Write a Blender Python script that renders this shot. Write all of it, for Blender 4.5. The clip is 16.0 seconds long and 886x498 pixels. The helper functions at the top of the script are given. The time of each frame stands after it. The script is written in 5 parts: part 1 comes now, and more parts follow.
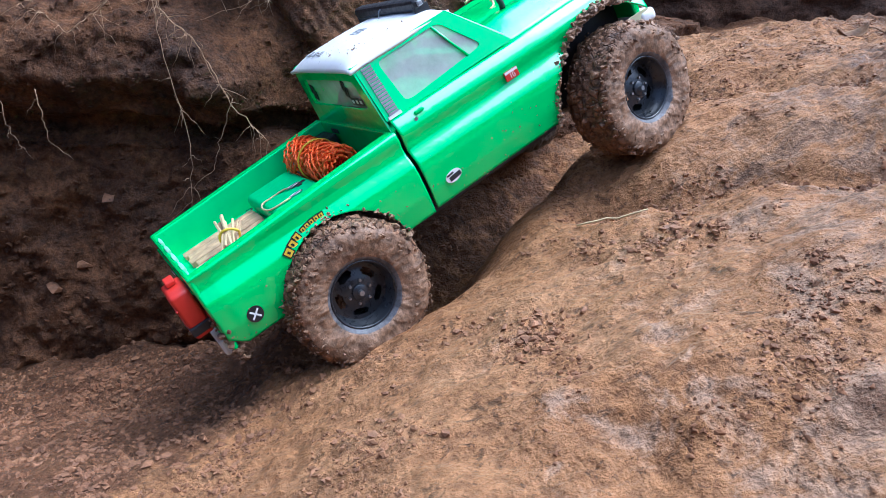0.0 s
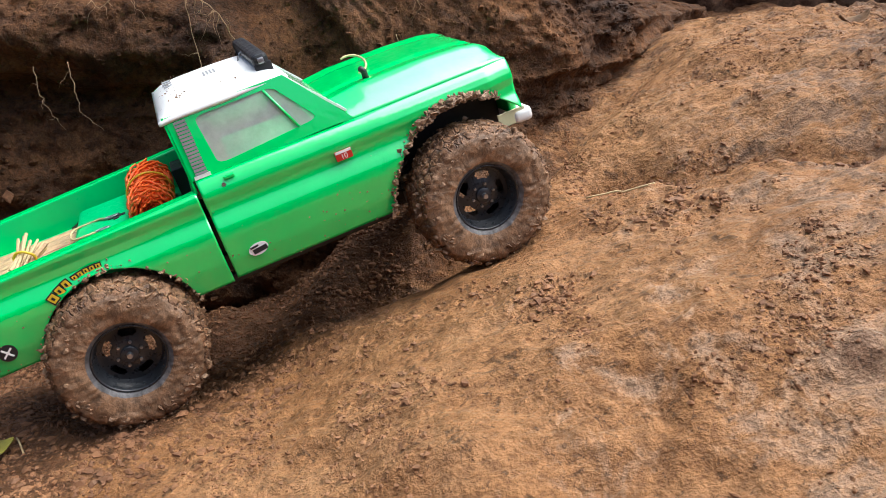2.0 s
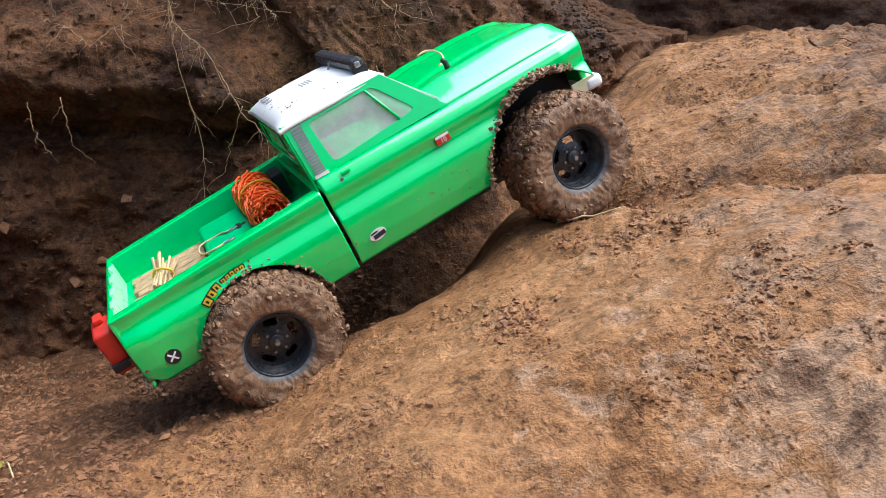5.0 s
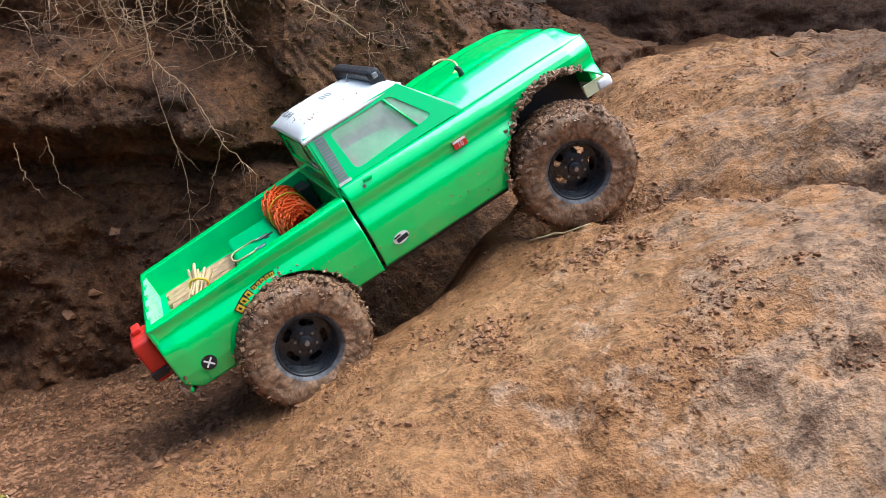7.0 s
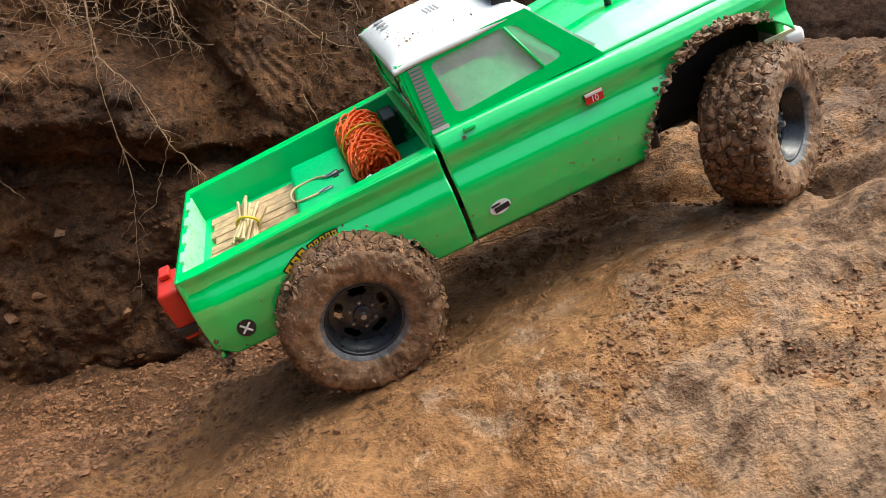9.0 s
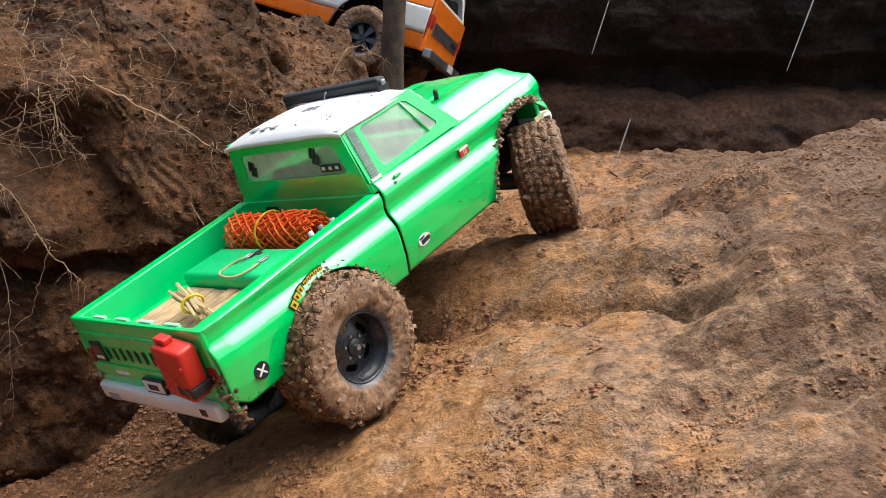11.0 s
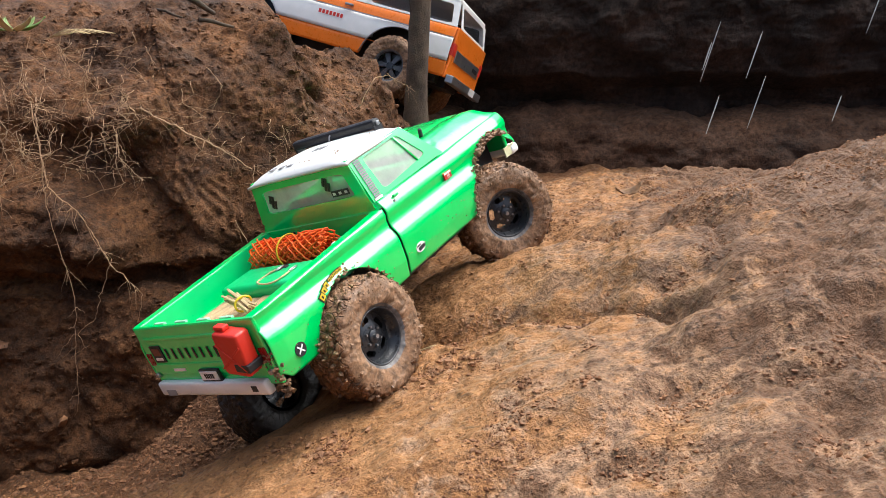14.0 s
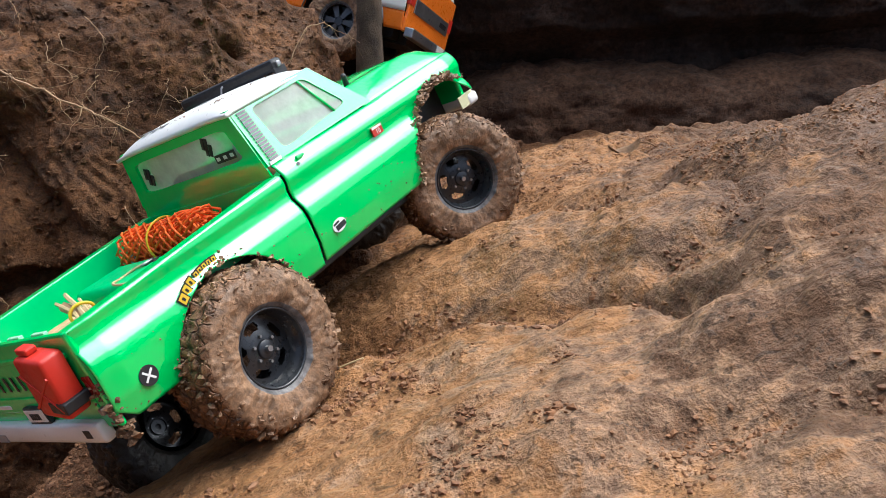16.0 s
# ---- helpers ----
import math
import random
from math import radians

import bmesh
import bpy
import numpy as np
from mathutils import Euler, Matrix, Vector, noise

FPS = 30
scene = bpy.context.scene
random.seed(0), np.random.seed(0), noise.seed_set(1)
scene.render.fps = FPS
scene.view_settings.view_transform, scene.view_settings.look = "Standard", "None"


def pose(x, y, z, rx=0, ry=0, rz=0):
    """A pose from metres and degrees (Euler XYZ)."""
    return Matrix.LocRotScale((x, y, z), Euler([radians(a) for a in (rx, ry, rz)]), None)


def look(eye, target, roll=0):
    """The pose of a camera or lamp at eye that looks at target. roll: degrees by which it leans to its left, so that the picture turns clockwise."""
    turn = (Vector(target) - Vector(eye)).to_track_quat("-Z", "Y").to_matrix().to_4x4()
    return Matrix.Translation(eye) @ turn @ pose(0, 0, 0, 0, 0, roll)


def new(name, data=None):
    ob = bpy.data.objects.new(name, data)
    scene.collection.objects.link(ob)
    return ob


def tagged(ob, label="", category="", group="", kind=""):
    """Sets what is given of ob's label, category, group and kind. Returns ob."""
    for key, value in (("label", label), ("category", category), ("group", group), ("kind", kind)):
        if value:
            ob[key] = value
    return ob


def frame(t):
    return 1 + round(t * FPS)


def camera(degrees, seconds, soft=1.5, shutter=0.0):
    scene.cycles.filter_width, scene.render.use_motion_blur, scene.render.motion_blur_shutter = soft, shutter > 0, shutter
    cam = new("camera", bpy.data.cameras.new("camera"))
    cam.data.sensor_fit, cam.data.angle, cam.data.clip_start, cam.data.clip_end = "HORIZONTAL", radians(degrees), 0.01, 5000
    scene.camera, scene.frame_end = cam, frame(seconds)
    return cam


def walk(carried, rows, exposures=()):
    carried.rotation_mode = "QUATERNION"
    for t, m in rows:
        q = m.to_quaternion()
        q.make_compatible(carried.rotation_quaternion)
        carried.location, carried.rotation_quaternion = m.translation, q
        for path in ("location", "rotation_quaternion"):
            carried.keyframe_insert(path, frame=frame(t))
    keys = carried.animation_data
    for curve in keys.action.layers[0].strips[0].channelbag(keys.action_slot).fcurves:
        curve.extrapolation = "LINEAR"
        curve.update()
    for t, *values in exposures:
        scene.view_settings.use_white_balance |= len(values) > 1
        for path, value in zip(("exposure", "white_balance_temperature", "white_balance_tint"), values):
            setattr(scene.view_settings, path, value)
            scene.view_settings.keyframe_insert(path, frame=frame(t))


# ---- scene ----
cam = camera(56.0, 16.0, soft=0.7)
METRES, EYE, TILT, LEAN, TURN = 0.8876, 0.6, -22.0, 0.0, 0.0
EXPOSURES = [(0.0, -0.18, 4700, 7), (0.7, -0.16, 5200, 7), (2.0, -0.32, 5850, 4), (3.5, -0.32, 5750, 4), (7.0, -0.20, 5400, 2), (9.0, -0.26, 6150, -1), (12.0, -0.30, 6150, 5), (13.5, -0.26, 6150, 5), (14.3, -0.08, 6000, 5), (16.0, -0.36, 5750, 3)]
ROWS = [
    (0.0, 0.0, 0.0, 0.0, 0.0, 0.0, -0.0),
    (0.5, 0.036, -0.0026, -0.0052, -3.74, 0.45, -0.36),
    (1.0, 0.0424, -0.0183, -0.0073, -3.56, 0.85, -0.09),
    (1.5, 0.0074, -0.0337, -0.0128, -1.18, 0.51, -0.39),
    (2.0, -0.015, -0.0456, -0.0145, 0.09, -1.14, -0.8),
    (2.5, -0.0194, -0.0443, -0.0196, -0.03, -1.13, -1.22),
    (3.0, -0.0177, -0.0437, -0.0222, -0.32, -0.94, -1.39),
    (3.5, -0.0168, -0.0525, -0.0187, -0.14, -0.68, -1.39),
    (4.0, -0.0095, -0.0712, -0.0059, 0.2, -0.36, -0.81),
    (6.5, 0.0484, -0.0783, -0.0115, 0.44, 0.72, 1.54),
    (7.0, 0.0381, -0.1066, 0.0042, 0.28, 0.83, 2.36),
    (7.5, 0.0472, -0.1065, 0.0184, 0.22, 1.03, 2.34),
    (8.0, 0.0522, -0.0897, 0.0145, -0.11, 1.17, 1.73),
    (8.5, 0.0634, -0.0901, 0.0054, -0.38, 1.25, 1.83),
    (9.0, 0.0783, -0.0864, -0.0028, -0.9, 1.4, 1.95),
    (9.5, 0.0943, -0.0757, 0.0093, -1.26, 1.69, 2.11),
    (10.0, 0.121, -0.0894, 0.027, -4.06, 4.71, 1.55),
    (12.5, 0.1255, -0.1043, 0.0349, -6.98, 7.34, 2.54),
    (13.0, 0.1465, -0.0873, 0.0142, -4.73, 7.44, 2.38),
    (13.5, 0.1395, -0.1415, 0.0204, -3.95, 7.44, 2.27),
    (14.0, 0.1282, -0.2139, 0.0176, -4.14, 7.7, 2.06),
    (14.5, 0.1495, -0.2818, 0.0054, -4.23, 7.73, 2.0),
    (15.0, 0.1775, -0.2618, 0.0107, -4.58, 6.88, 2.94),
    (15.5, 0.1995, -0.0873, 0.0316, -3.97, 7.2, 4.26),
    (16.0, 0.2253, 0.0416, 0.0326, -2.79, 7.39, 4.48),
]
walk(cam, [(t, pose(0, 0, EYE, TILT, LEAN, TURN) @ pose(METRES * x, METRES * y, METRES * z, 90 + pitch, roll, yaw)) for t, x, y, z, yaw, pitch, roll in ROWS],
     exposures=EXPOSURES)


# ---- world and light: an overcast, rainy day ----
SUN_UP, SUN_TURN = 68.0, 70.0
world = bpy.data.worlds.new("overcast_sky")
scene.world = world
world.use_nodes = True
sky = world.node_tree.nodes.new("ShaderNodeTexSky")
sky.sky_type, sky.sun_disc = "NISHITA", False
sky.sun_elevation, sky.sun_rotation = radians(SUN_UP), radians(SUN_TURN)
sky.air_density, sky.dust_density, sky.ozone_density = 0.8, 8.0, 0.5
world.node_tree.links.new(sky.outputs[0], world.node_tree.nodes["Background"].inputs[0])
world.node_tree.nodes["Background"].inputs[1].default_value = 0.305
sun = new("sun", bpy.data.lights.new("sun", "SUN"))
sun.data.energy, sun.data.angle, sun.data.color = 3.7, radians(74), (1.0, 0.98, 0.95)
SUN_FROM = Vector((math.sin(radians(SUN_TURN)) * math.cos(radians(SUN_UP)), math.cos(radians(SUN_TURN)) * math.cos(radians(SUN_UP)), math.sin(radians(SUN_UP))))
sun.matrix_basis = look(SUN_FROM * 5, (0, 0, 0))


# ---- materials ----
def material(name):
    m = bpy.data.materials.new(name)
    m.use_nodes = True
    return m, m.node_tree.nodes, m.node_tree.links, m.node_tree.nodes["Principled BSDF"]


def noise_node(nodes, links, scale, detail=6.0, rough=0.6, coords=None, distort=0.0):
    n = nodes.new("ShaderNodeTexNoise")
    n.inputs["Scale"].default_value, n.inputs["Detail"].default_value = scale, detail
    n.inputs["Roughness"].default_value, n.inputs["Distortion"].default_value = rough, distort
    if coords is None:
        coords = nodes.new("ShaderNodeTexCoord").outputs["Object"]
    links.new(coords, n.inputs["Vector"])
    return n


def ramp_node(nodes, links, source, stops):
    r = nodes.new("ShaderNodeValToRGB")
    e = r.color_ramp.elements
    while len(e) < len(stops):
        e.new(0.5)
    for k, (at, c) in enumerate(stops):
        e[k].position, e[k].color = at, (*c, 1) if len(c) == 3 else c
    links.new(source, r.inputs[0])
    return r


def grey(v):
    return (v, v, v)


def soil(name, stops, pale=None, sides=(), patch=(0.5, 0.68), fine=(0.45, 1.25), gloss=(0.34, 0.75), relief=0.8, spec=0.5, depth=0.004, specks=0.0):
    """Damp earth: patches of tone, crumbs, wet smears that shine, and fine relief at three sizes."""
    m, nodes, links, b = material(name)
    coords = nodes.new("ShaderNodeTexCoord").outputs["Object"]
    big = noise_node(nodes, links, 9.0, 9.0, 0.68, coords, 0.5)
    colour = ramp_node(nodes, links, big.outputs[0], stops).outputs[0]

    def blend(kind, a, c, amount, factor=None):
        x = nodes.new("ShaderNodeMix")
        x.data_type, x.blend_type = "RGBA", kind
        x.inputs[0].default_value = amount
        links.new(a, x.inputs[6])
        if isinstance(c, tuple):
            x.inputs[7].default_value = (*c, 1)
        else:
            links.new(c, x.inputs[7])
        if factor is not None:
            links.new(factor, x.inputs[0])
        return x.outputs[2]

    if pale:
        bloom = noise_node(nodes, links, 6.5, 10.0, 0.72, coords, 0.8)
        mask = ramp_node(nodes, links, bloom.outputs[0], [(patch[0], grey(0)), (patch[1], grey(0.85))])
        colour = blend("MIX", colour, pale, 0.5, mask.outputs[0])
    # colour over one side, sheen and shade included: along (x, y) past an offset
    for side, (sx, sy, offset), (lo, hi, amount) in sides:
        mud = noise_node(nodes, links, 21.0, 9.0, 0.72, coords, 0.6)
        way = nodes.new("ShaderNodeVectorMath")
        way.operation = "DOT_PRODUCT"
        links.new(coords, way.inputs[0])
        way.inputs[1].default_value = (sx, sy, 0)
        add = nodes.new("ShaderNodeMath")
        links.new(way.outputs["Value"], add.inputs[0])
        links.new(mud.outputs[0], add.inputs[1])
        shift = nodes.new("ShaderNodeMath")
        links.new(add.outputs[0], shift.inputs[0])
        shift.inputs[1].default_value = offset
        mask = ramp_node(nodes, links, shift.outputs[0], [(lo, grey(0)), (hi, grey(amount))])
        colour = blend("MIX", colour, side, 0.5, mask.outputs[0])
    for size, lo, hi in ((110.0, *fine), (420.0, (1 + fine[0]) / 2, (1 + fine[1]) / 2)):
        crumb = noise_node(nodes, links, size, 4.0, 0.7, coords)
        tone = ramp_node(nodes, links, crumb.outputs[0], [(0.36, grey(lo)), (0.60, grey(hi))])
        colour = blend("MULTIPLY", colour, tone.outputs[0], 0.9)
    if specks:
        for size, lo, hi in ((75.0, 0.60, 0.64), (190.0, 0.61, 0.65)):
            dots = noise_node(nodes, links, size, 4.0, 0.65, coords, 0.6)
            tone = ramp_node(nodes, links, dots.outputs[0], [(lo, grey(1)), (hi, grey(1 - specks))])
            colour = blend("MULTIPLY", colour, tone.outputs[0], 1.0)
    links.new(colour, b.inputs["Base Color"])
    damp = noise_node(nodes, links, 12.0, 8.0, 0.7, coords, 0.6)
    r = ramp_node(nodes, links, damp.outputs[0], [(0.4, grey(gloss[1])), (0.62, grey(gloss[0]))])
    links.new(r.outputs[0], b.inputs["Roughness"])
    b.inputs["Specular IOR Level"].default_value = spec
    height = None
    for size, weight in ((55.0, 1.0), (150.0, 0.6), (420.0, 0.25)):
        n = noise_node(nodes, links, size, 5.0, 0.65, coords)
        add = nodes.new("ShaderNodeMath")
        add.operation = "MULTIPLY_ADD"
        links.new(n.outputs[0], add.inputs[0])
        add.inputs[1].default_value = weight
        if height is None:
            add.inputs[2].default_value = 0.0
        else:
            links.new(height, add.inputs[2])
        height = add.outputs[0]
    bump = nodes.new("ShaderNodeBump")
    bump.inputs["Strength"].default_value, bump.inputs["Distance"].default_value = relief, depth
    links.new(height, bump.inputs["Height"])
    links.new(bump.outputs[0], b.inputs["Normal"])
    return m


def paint(name, colour, rough=0.3, spot=0.12, metal=0.0, coat=0.0, scale=25.0, relief=0.0, spec=0.5, coat_ior=1.5):
    """A plain hard surface with slight unevenness of tone and gloss."""
    m, nodes, links, b = material(name)
    n = noise_node(nodes, links, scale, 6.0, 0.6)
    lo, hi = [tuple(max(0.0, c * f) for c in colour) for f in (1 - spot, 1 + spot)]
    c = ramp_node(nodes, links, n.outputs[0], [(0.3, lo), (0.7, hi)])
    links.new(c.outputs[0], b.inputs["Base Color"])
    n2 = noise_node(nodes, links, scale * 9, 4.0, 0.6)
    r = ramp_node(nodes, links, n2.outputs[0], [(0.3, grey(rough * 0.75)), (0.75, grey(min(1, rough * 1.4)))])
    links.new(r.outputs[0], b.inputs["Roughness"])
    b.inputs["Metallic"].default_value, b.inputs["Coat Weight"].default_value = metal, coat
    b.inputs["Coat Roughness"].default_value, b.inputs["Coat IOR"].default_value = 0.06, coat_ior
    b.inputs["Specular IOR Level"].default_value = spec
    if relief:
        bump = nodes.new("ShaderNodeBump")
        bump.inputs["Strength"].default_value, bump.inputs["Distance"].default_value = relief, 0.002
        links.new(n2.outputs[0], bump.inputs["Height"])
        links.new(bump.outputs[0], b.inputs["Normal"])
        if coat:
            links.new(bump.outputs[0], b.inputs["Coat Normal"])
    return m


SOIL = soil("damp_clay_soil", [(0.30, (0.265, 0.121, 0.045)), (0.45, (0.315, 0.150, 0.058)), (0.6, (0.36, 0.181, 0.076)), (0.74, (0.40, 0.212, 0.096))], spec=0.24, gloss=(0.34, 0.8), fine=(0.62, 1.15), relief=1.0, depth=0.007, specks=0.5,
            # first: pale colour that stands in for sky sheen on wet clay
            # second: dark earth to the east; third: gully earth with its shade painted in
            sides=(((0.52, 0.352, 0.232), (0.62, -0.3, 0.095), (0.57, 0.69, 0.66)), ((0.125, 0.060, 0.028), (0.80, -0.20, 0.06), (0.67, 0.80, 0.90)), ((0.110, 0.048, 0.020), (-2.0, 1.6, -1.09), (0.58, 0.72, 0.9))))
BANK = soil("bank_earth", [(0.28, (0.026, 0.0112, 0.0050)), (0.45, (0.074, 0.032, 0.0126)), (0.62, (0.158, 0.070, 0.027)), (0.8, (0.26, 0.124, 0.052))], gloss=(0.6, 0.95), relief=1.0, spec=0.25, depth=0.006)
# the far wall's shade is put into this near-black colour
SHADED_EARTH = soil("shade_dark_earth", [(0.3, (0.010, 0.0065, 0.0050)), (0.5, (0.026, 0.0160, 0.0115)), (0.75, (0.060, 0.034, 0.023))], gloss=(0.7, 0.95), relief=1.0, spec=0.2, depth=0.006)
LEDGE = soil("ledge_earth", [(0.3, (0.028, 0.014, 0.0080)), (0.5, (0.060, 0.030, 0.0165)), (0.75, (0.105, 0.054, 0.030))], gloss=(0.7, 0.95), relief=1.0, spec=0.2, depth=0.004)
CLOD = soil("crumbled_clods", [(0.3, (0.13, 0.056, 0.024)), (0.5, (0.22, 0.10, 0.042)), (0.7, (0.31, 0.155, 0.068))], fine=(0.7, 1.15), gloss=(0.6, 0.95), depth=0.001)
MUD = soil("wet_mud", [(0.28, (0.095, 0.046, 0.022)), (0.5, (0.24, 0.134, 0.070)), (0.72, (0.36, 0.225, 0.135))], gloss=(0.4, 0.8), relief=1.0, depth=0.002)


def cracked(m, scale=105.0, depth=0.0014):
    """Adds a net of cracks, as in drying clay pressed between tread blocks."""
    nodes, links = m.node_tree.nodes, m.node_tree.links
    b = nodes["Principled BSDF"]
    coords = nodes.new("ShaderNodeTexCoord").outputs["Object"]
    warp = noise_node(nodes, links, 90.0, 3.0, 0.5, coords)
    mixv = nodes.new("ShaderNodeMix")
    mixv.data_type, mixv.blend_type = "RGBA", "LINEAR_LIGHT"
    mixv.inputs[0].default_value = 0.004
    links.new(coords, mixv.inputs[6])
    links.new(warp.outputs["Color"], mixv.inputs[7])
    cell = nodes.new("ShaderNodeTexVoronoi")
    cell.feature = "DISTANCE_TO_EDGE"
    cell.inputs["Scale"].default_value = scale
    links.new(mixv.outputs[2], cell.inputs["Vector"])
    edge = ramp_node(nodes, links, cell.outputs["Distance"], [(0.0, grey(0)), (0.09, grey(1))])
    tone = nodes.new("ShaderNodeMix")
    tone.data_type, tone.blend_type = "RGBA", "MULTIPLY"
    tone.inputs[0].default_value = 1.0
    old = b.inputs["Base Color"].links[0].from_socket
    dark = ramp_node(nodes, links, edge.outputs[0], [(0.0, (0.5, 0.48, 0.46)), (0.7, grey(1))])
    links.new(old, tone.inputs[6])
    links.new(dark.outputs[0], tone.inputs[7])
    links.new(tone.outputs[2], b.inputs["Base Color"])
    first = b.inputs["Normal"].links[0].from_node
    bump = nodes.new("ShaderNodeBump")
    bump.inputs["Strength"].default_value, bump.inputs["Distance"].default_value = 1.0, depth
    links.new(edge.outputs[0], bump.inputs["Height"])
    links.new(first.outputs[0], bump.inputs["Normal"])
    links.new(bump.outputs[0], b.inputs["Normal"])
    return m


RUBBED = soil("rubbed_grey_rubber", [(0.34, (0.20, 0.118, 0.066)), (0.46, (0.135, 0.125, 0.122)), (0.72, (0.10, 0.108, 0.125))], gloss=(0.4, 0.6), relief=0.5, depth=0.001)
WET = soil("wet_black_tyre", [(0.3, (0.010, 0.009, 0.008)), (0.5, (0.022, 0.018, 0.015)), (0.75, (0.06, 0.036, 0.022))], gloss=(0.25, 0.5), relief=1.0, depth=0.002)
TYRE_MUD = cracked(soil("tyre_clay", [(0.28, (0.08, 0.036, 0.016)), (0.5, (0.20, 0.095, 0.041)), (0.72, (0.33, 0.178, 0.087))], gloss=(0.4, 0.8), relief=1.0, depth=0.003))
GREEN = paint("green_paint", (0.0, 0.68, 0.122), 0.4, 0.06, coat=1.0, spec=0.2, coat_ior=2.15, relief=0.10, scale=16.0)
GREEN_IN = paint("green_bed_paint", (0.02, 0.56, 0.17), 0.35, 0.10)
WHITE = paint("white_paint", (0.78, 0.78, 0.76), 0.35, 0.06)
BLACK = paint("black_plastic", (0.015, 0.015, 0.017), 0.45, 0.3)
RIM = paint("black_rim_paint", (0.018, 0.020, 0.024), 0.3, 0.4, coat=0.2, spec=0.5)
SPOKE = paint("satin_grey_spoke", (0.07, 0.075, 0.085), 0.35, 0.3)
STEEL = paint("bare_steel", (0.35, 0.35, 0.36), 0.35, 0.2, metal=0.9)
RED = paint("red_plastic", (0.55, 0.025, 0.012), 0.4, 0.15)
LAMP_RED = paint("dark_red_lens", (0.22, 0.012, 0.01), 0.25, 0.2)
CREAM = paint("bare_cream_plastic", (0.62, 0.60, 0.36), 0.4, 0.12)
MINT = paint("bare_mint_plastic", (0.36, 0.72, 0.46), 0.3, 0.2)
ORANGE = paint("orange_net", (0.95, 0.135, 0.010), 0.45, 0.15)
WOOD = paint("split_wood", (0.45, 0.30, 0.16), 0.7, 0.4, scale=90.0, relief=0.4)
STRAW = paint("dry_straw", (0.55, 0.42, 0.22), 0.7, 0.3)
YELLOW = paint("yellow_print", (0.75, 0.5, 0.02), 0.5, 0.15)
GREYP = paint("grey_vent_print", (0.28, 0.29, 0.3), 0.4, 0.15)
SEAT = paint("brown_seat_cloth", (0.22, 0.08, 0.04), 0.8, 0.2)
ROOT = paint("dry_root", (0.34, 0.21, 0.115), 0.8, 0.35, scale=80.0)
BARK = paint("bark", (0.075, 0.052, 0.033), 0.9, 0.5, scale=45.0, relief=0.9)
ORANGE_PAINT = paint("orange_paint", (0.86, 0.20, 0.014), 0.3, 0.1, coat=0.3)
LEAF = paint("yellow_green_leaf", (0.28, 0.25, 0.03), 0.5, 0.4, scale=40.0)
DEAD = paint("dead_leaf_brown", (0.16, 0.085, 0.035), 0.7, 0.5, scale=60.0)
LEAF_GREEN = paint("green_leaf", (0.12, 0.2, 0.04), 0.5, 0.3, scale=40.0)


def film_glass(name, haze=0.3, tint=(0.9, 0.92, 0.9)):
    """Clear moulded plastic with a film of the tint mixed in."""
    m, nodes, links, b = material(name)
    b.inputs["Base Color"].default_value = (*tint, 1)
    b.inputs["Roughness"].default_value = 0.1
    t = nodes.new("ShaderNodeBsdfTransparent")
    mix = nodes.new("ShaderNodeMixShader")
    n = noise_node(nodes, links, 60.0, 6.0, 0.7)
    r = ramp_node(nodes, links, n.outputs[0], [(0.3, grey(haze * 0.85)), (0.75, grey(min(1, haze * 1.2)))])
    links.new(r.outputs[0], mix.inputs[0])
    links.new(t.outputs[0], mix.inputs[1])
    links.new(b.outputs[0], mix.inputs[2])
    links.new(mix.outputs[0], nodes["Material Output"].inputs[0])
    return m


# the pale film imitates sky reflected in the pickup's windows
GLASS = film_glass("sky_pale_window", 0.46, (0.72, 0.76, 0.70))
SMOKED = film_glass("smoked_window", 0.24, (0.05, 0.055, 0.06))


# ---- mesh helpers ----
def mesh_of(name, verts, faces, mat, smooth=True):
    me = bpy.data.meshes.new(name)
    me.from_pydata([tuple(v) for v in verts], [], [tuple(f) for f in faces])
    me.update()
    if smooth:
        me.polygons.foreach_set("use_smooth", [True] * len(me.polygons))
    me.materials.append(mat)
    return me


def part(name, data, mat, parent, label="", m=None, smooth=False):
    """Links a bmesh or a mesh as one object under its thing or part."""
    if isinstance(data, bmesh.types.BMesh):
        me = bpy.data.meshes.new(name)
        bmesh.ops.recalc_face_normals(data, faces=data.faces)
        data.to_mesh(me)
        data.free()
        if smooth:
            me.polygons.foreach_set("use_smooth", [True] * len(me.polygons))
        me.materials.append(mat)
    else:
        me = data
    ob = new(name, me)
    ob.parent = parent
    if m is not None:
        ob.matrix_basis = m
    return tagged(ob, label)


def thing(name, label, category, group="", kind="", m=None):
    ob = tagged(new(name), label, category, group, kind)
    if m is not None:
        ob.matrix_basis = m
    return ob


def box(bm, x0, x1, y0, y1, z0, z1, bevel=0.0):
    got = bmesh.ops.create_cube(bm, size=1)["verts"]
    for v in got:
        v.co = ((x0 + x1) / 2 + v.co.x * (x1 - x0), (y0 + y1) / 2 + v.co.y * (y1 - y0), (z0 + z1) / 2 + v.co.z * (z1 - z0))
    if bevel:
        edges = list({e for v in got for e in v.link_edges})
        bmesh.ops.bevel(bm, geom=edges, offset=bevel, segments=2, profile=0.5, affect="EDGES")
    return bm


def cube(x0, x1, y0, y1, z0, z1, bevel=0.0):
    return box(bmesh.new(), x0, x1, y0, y1, z0, z1, bevel)


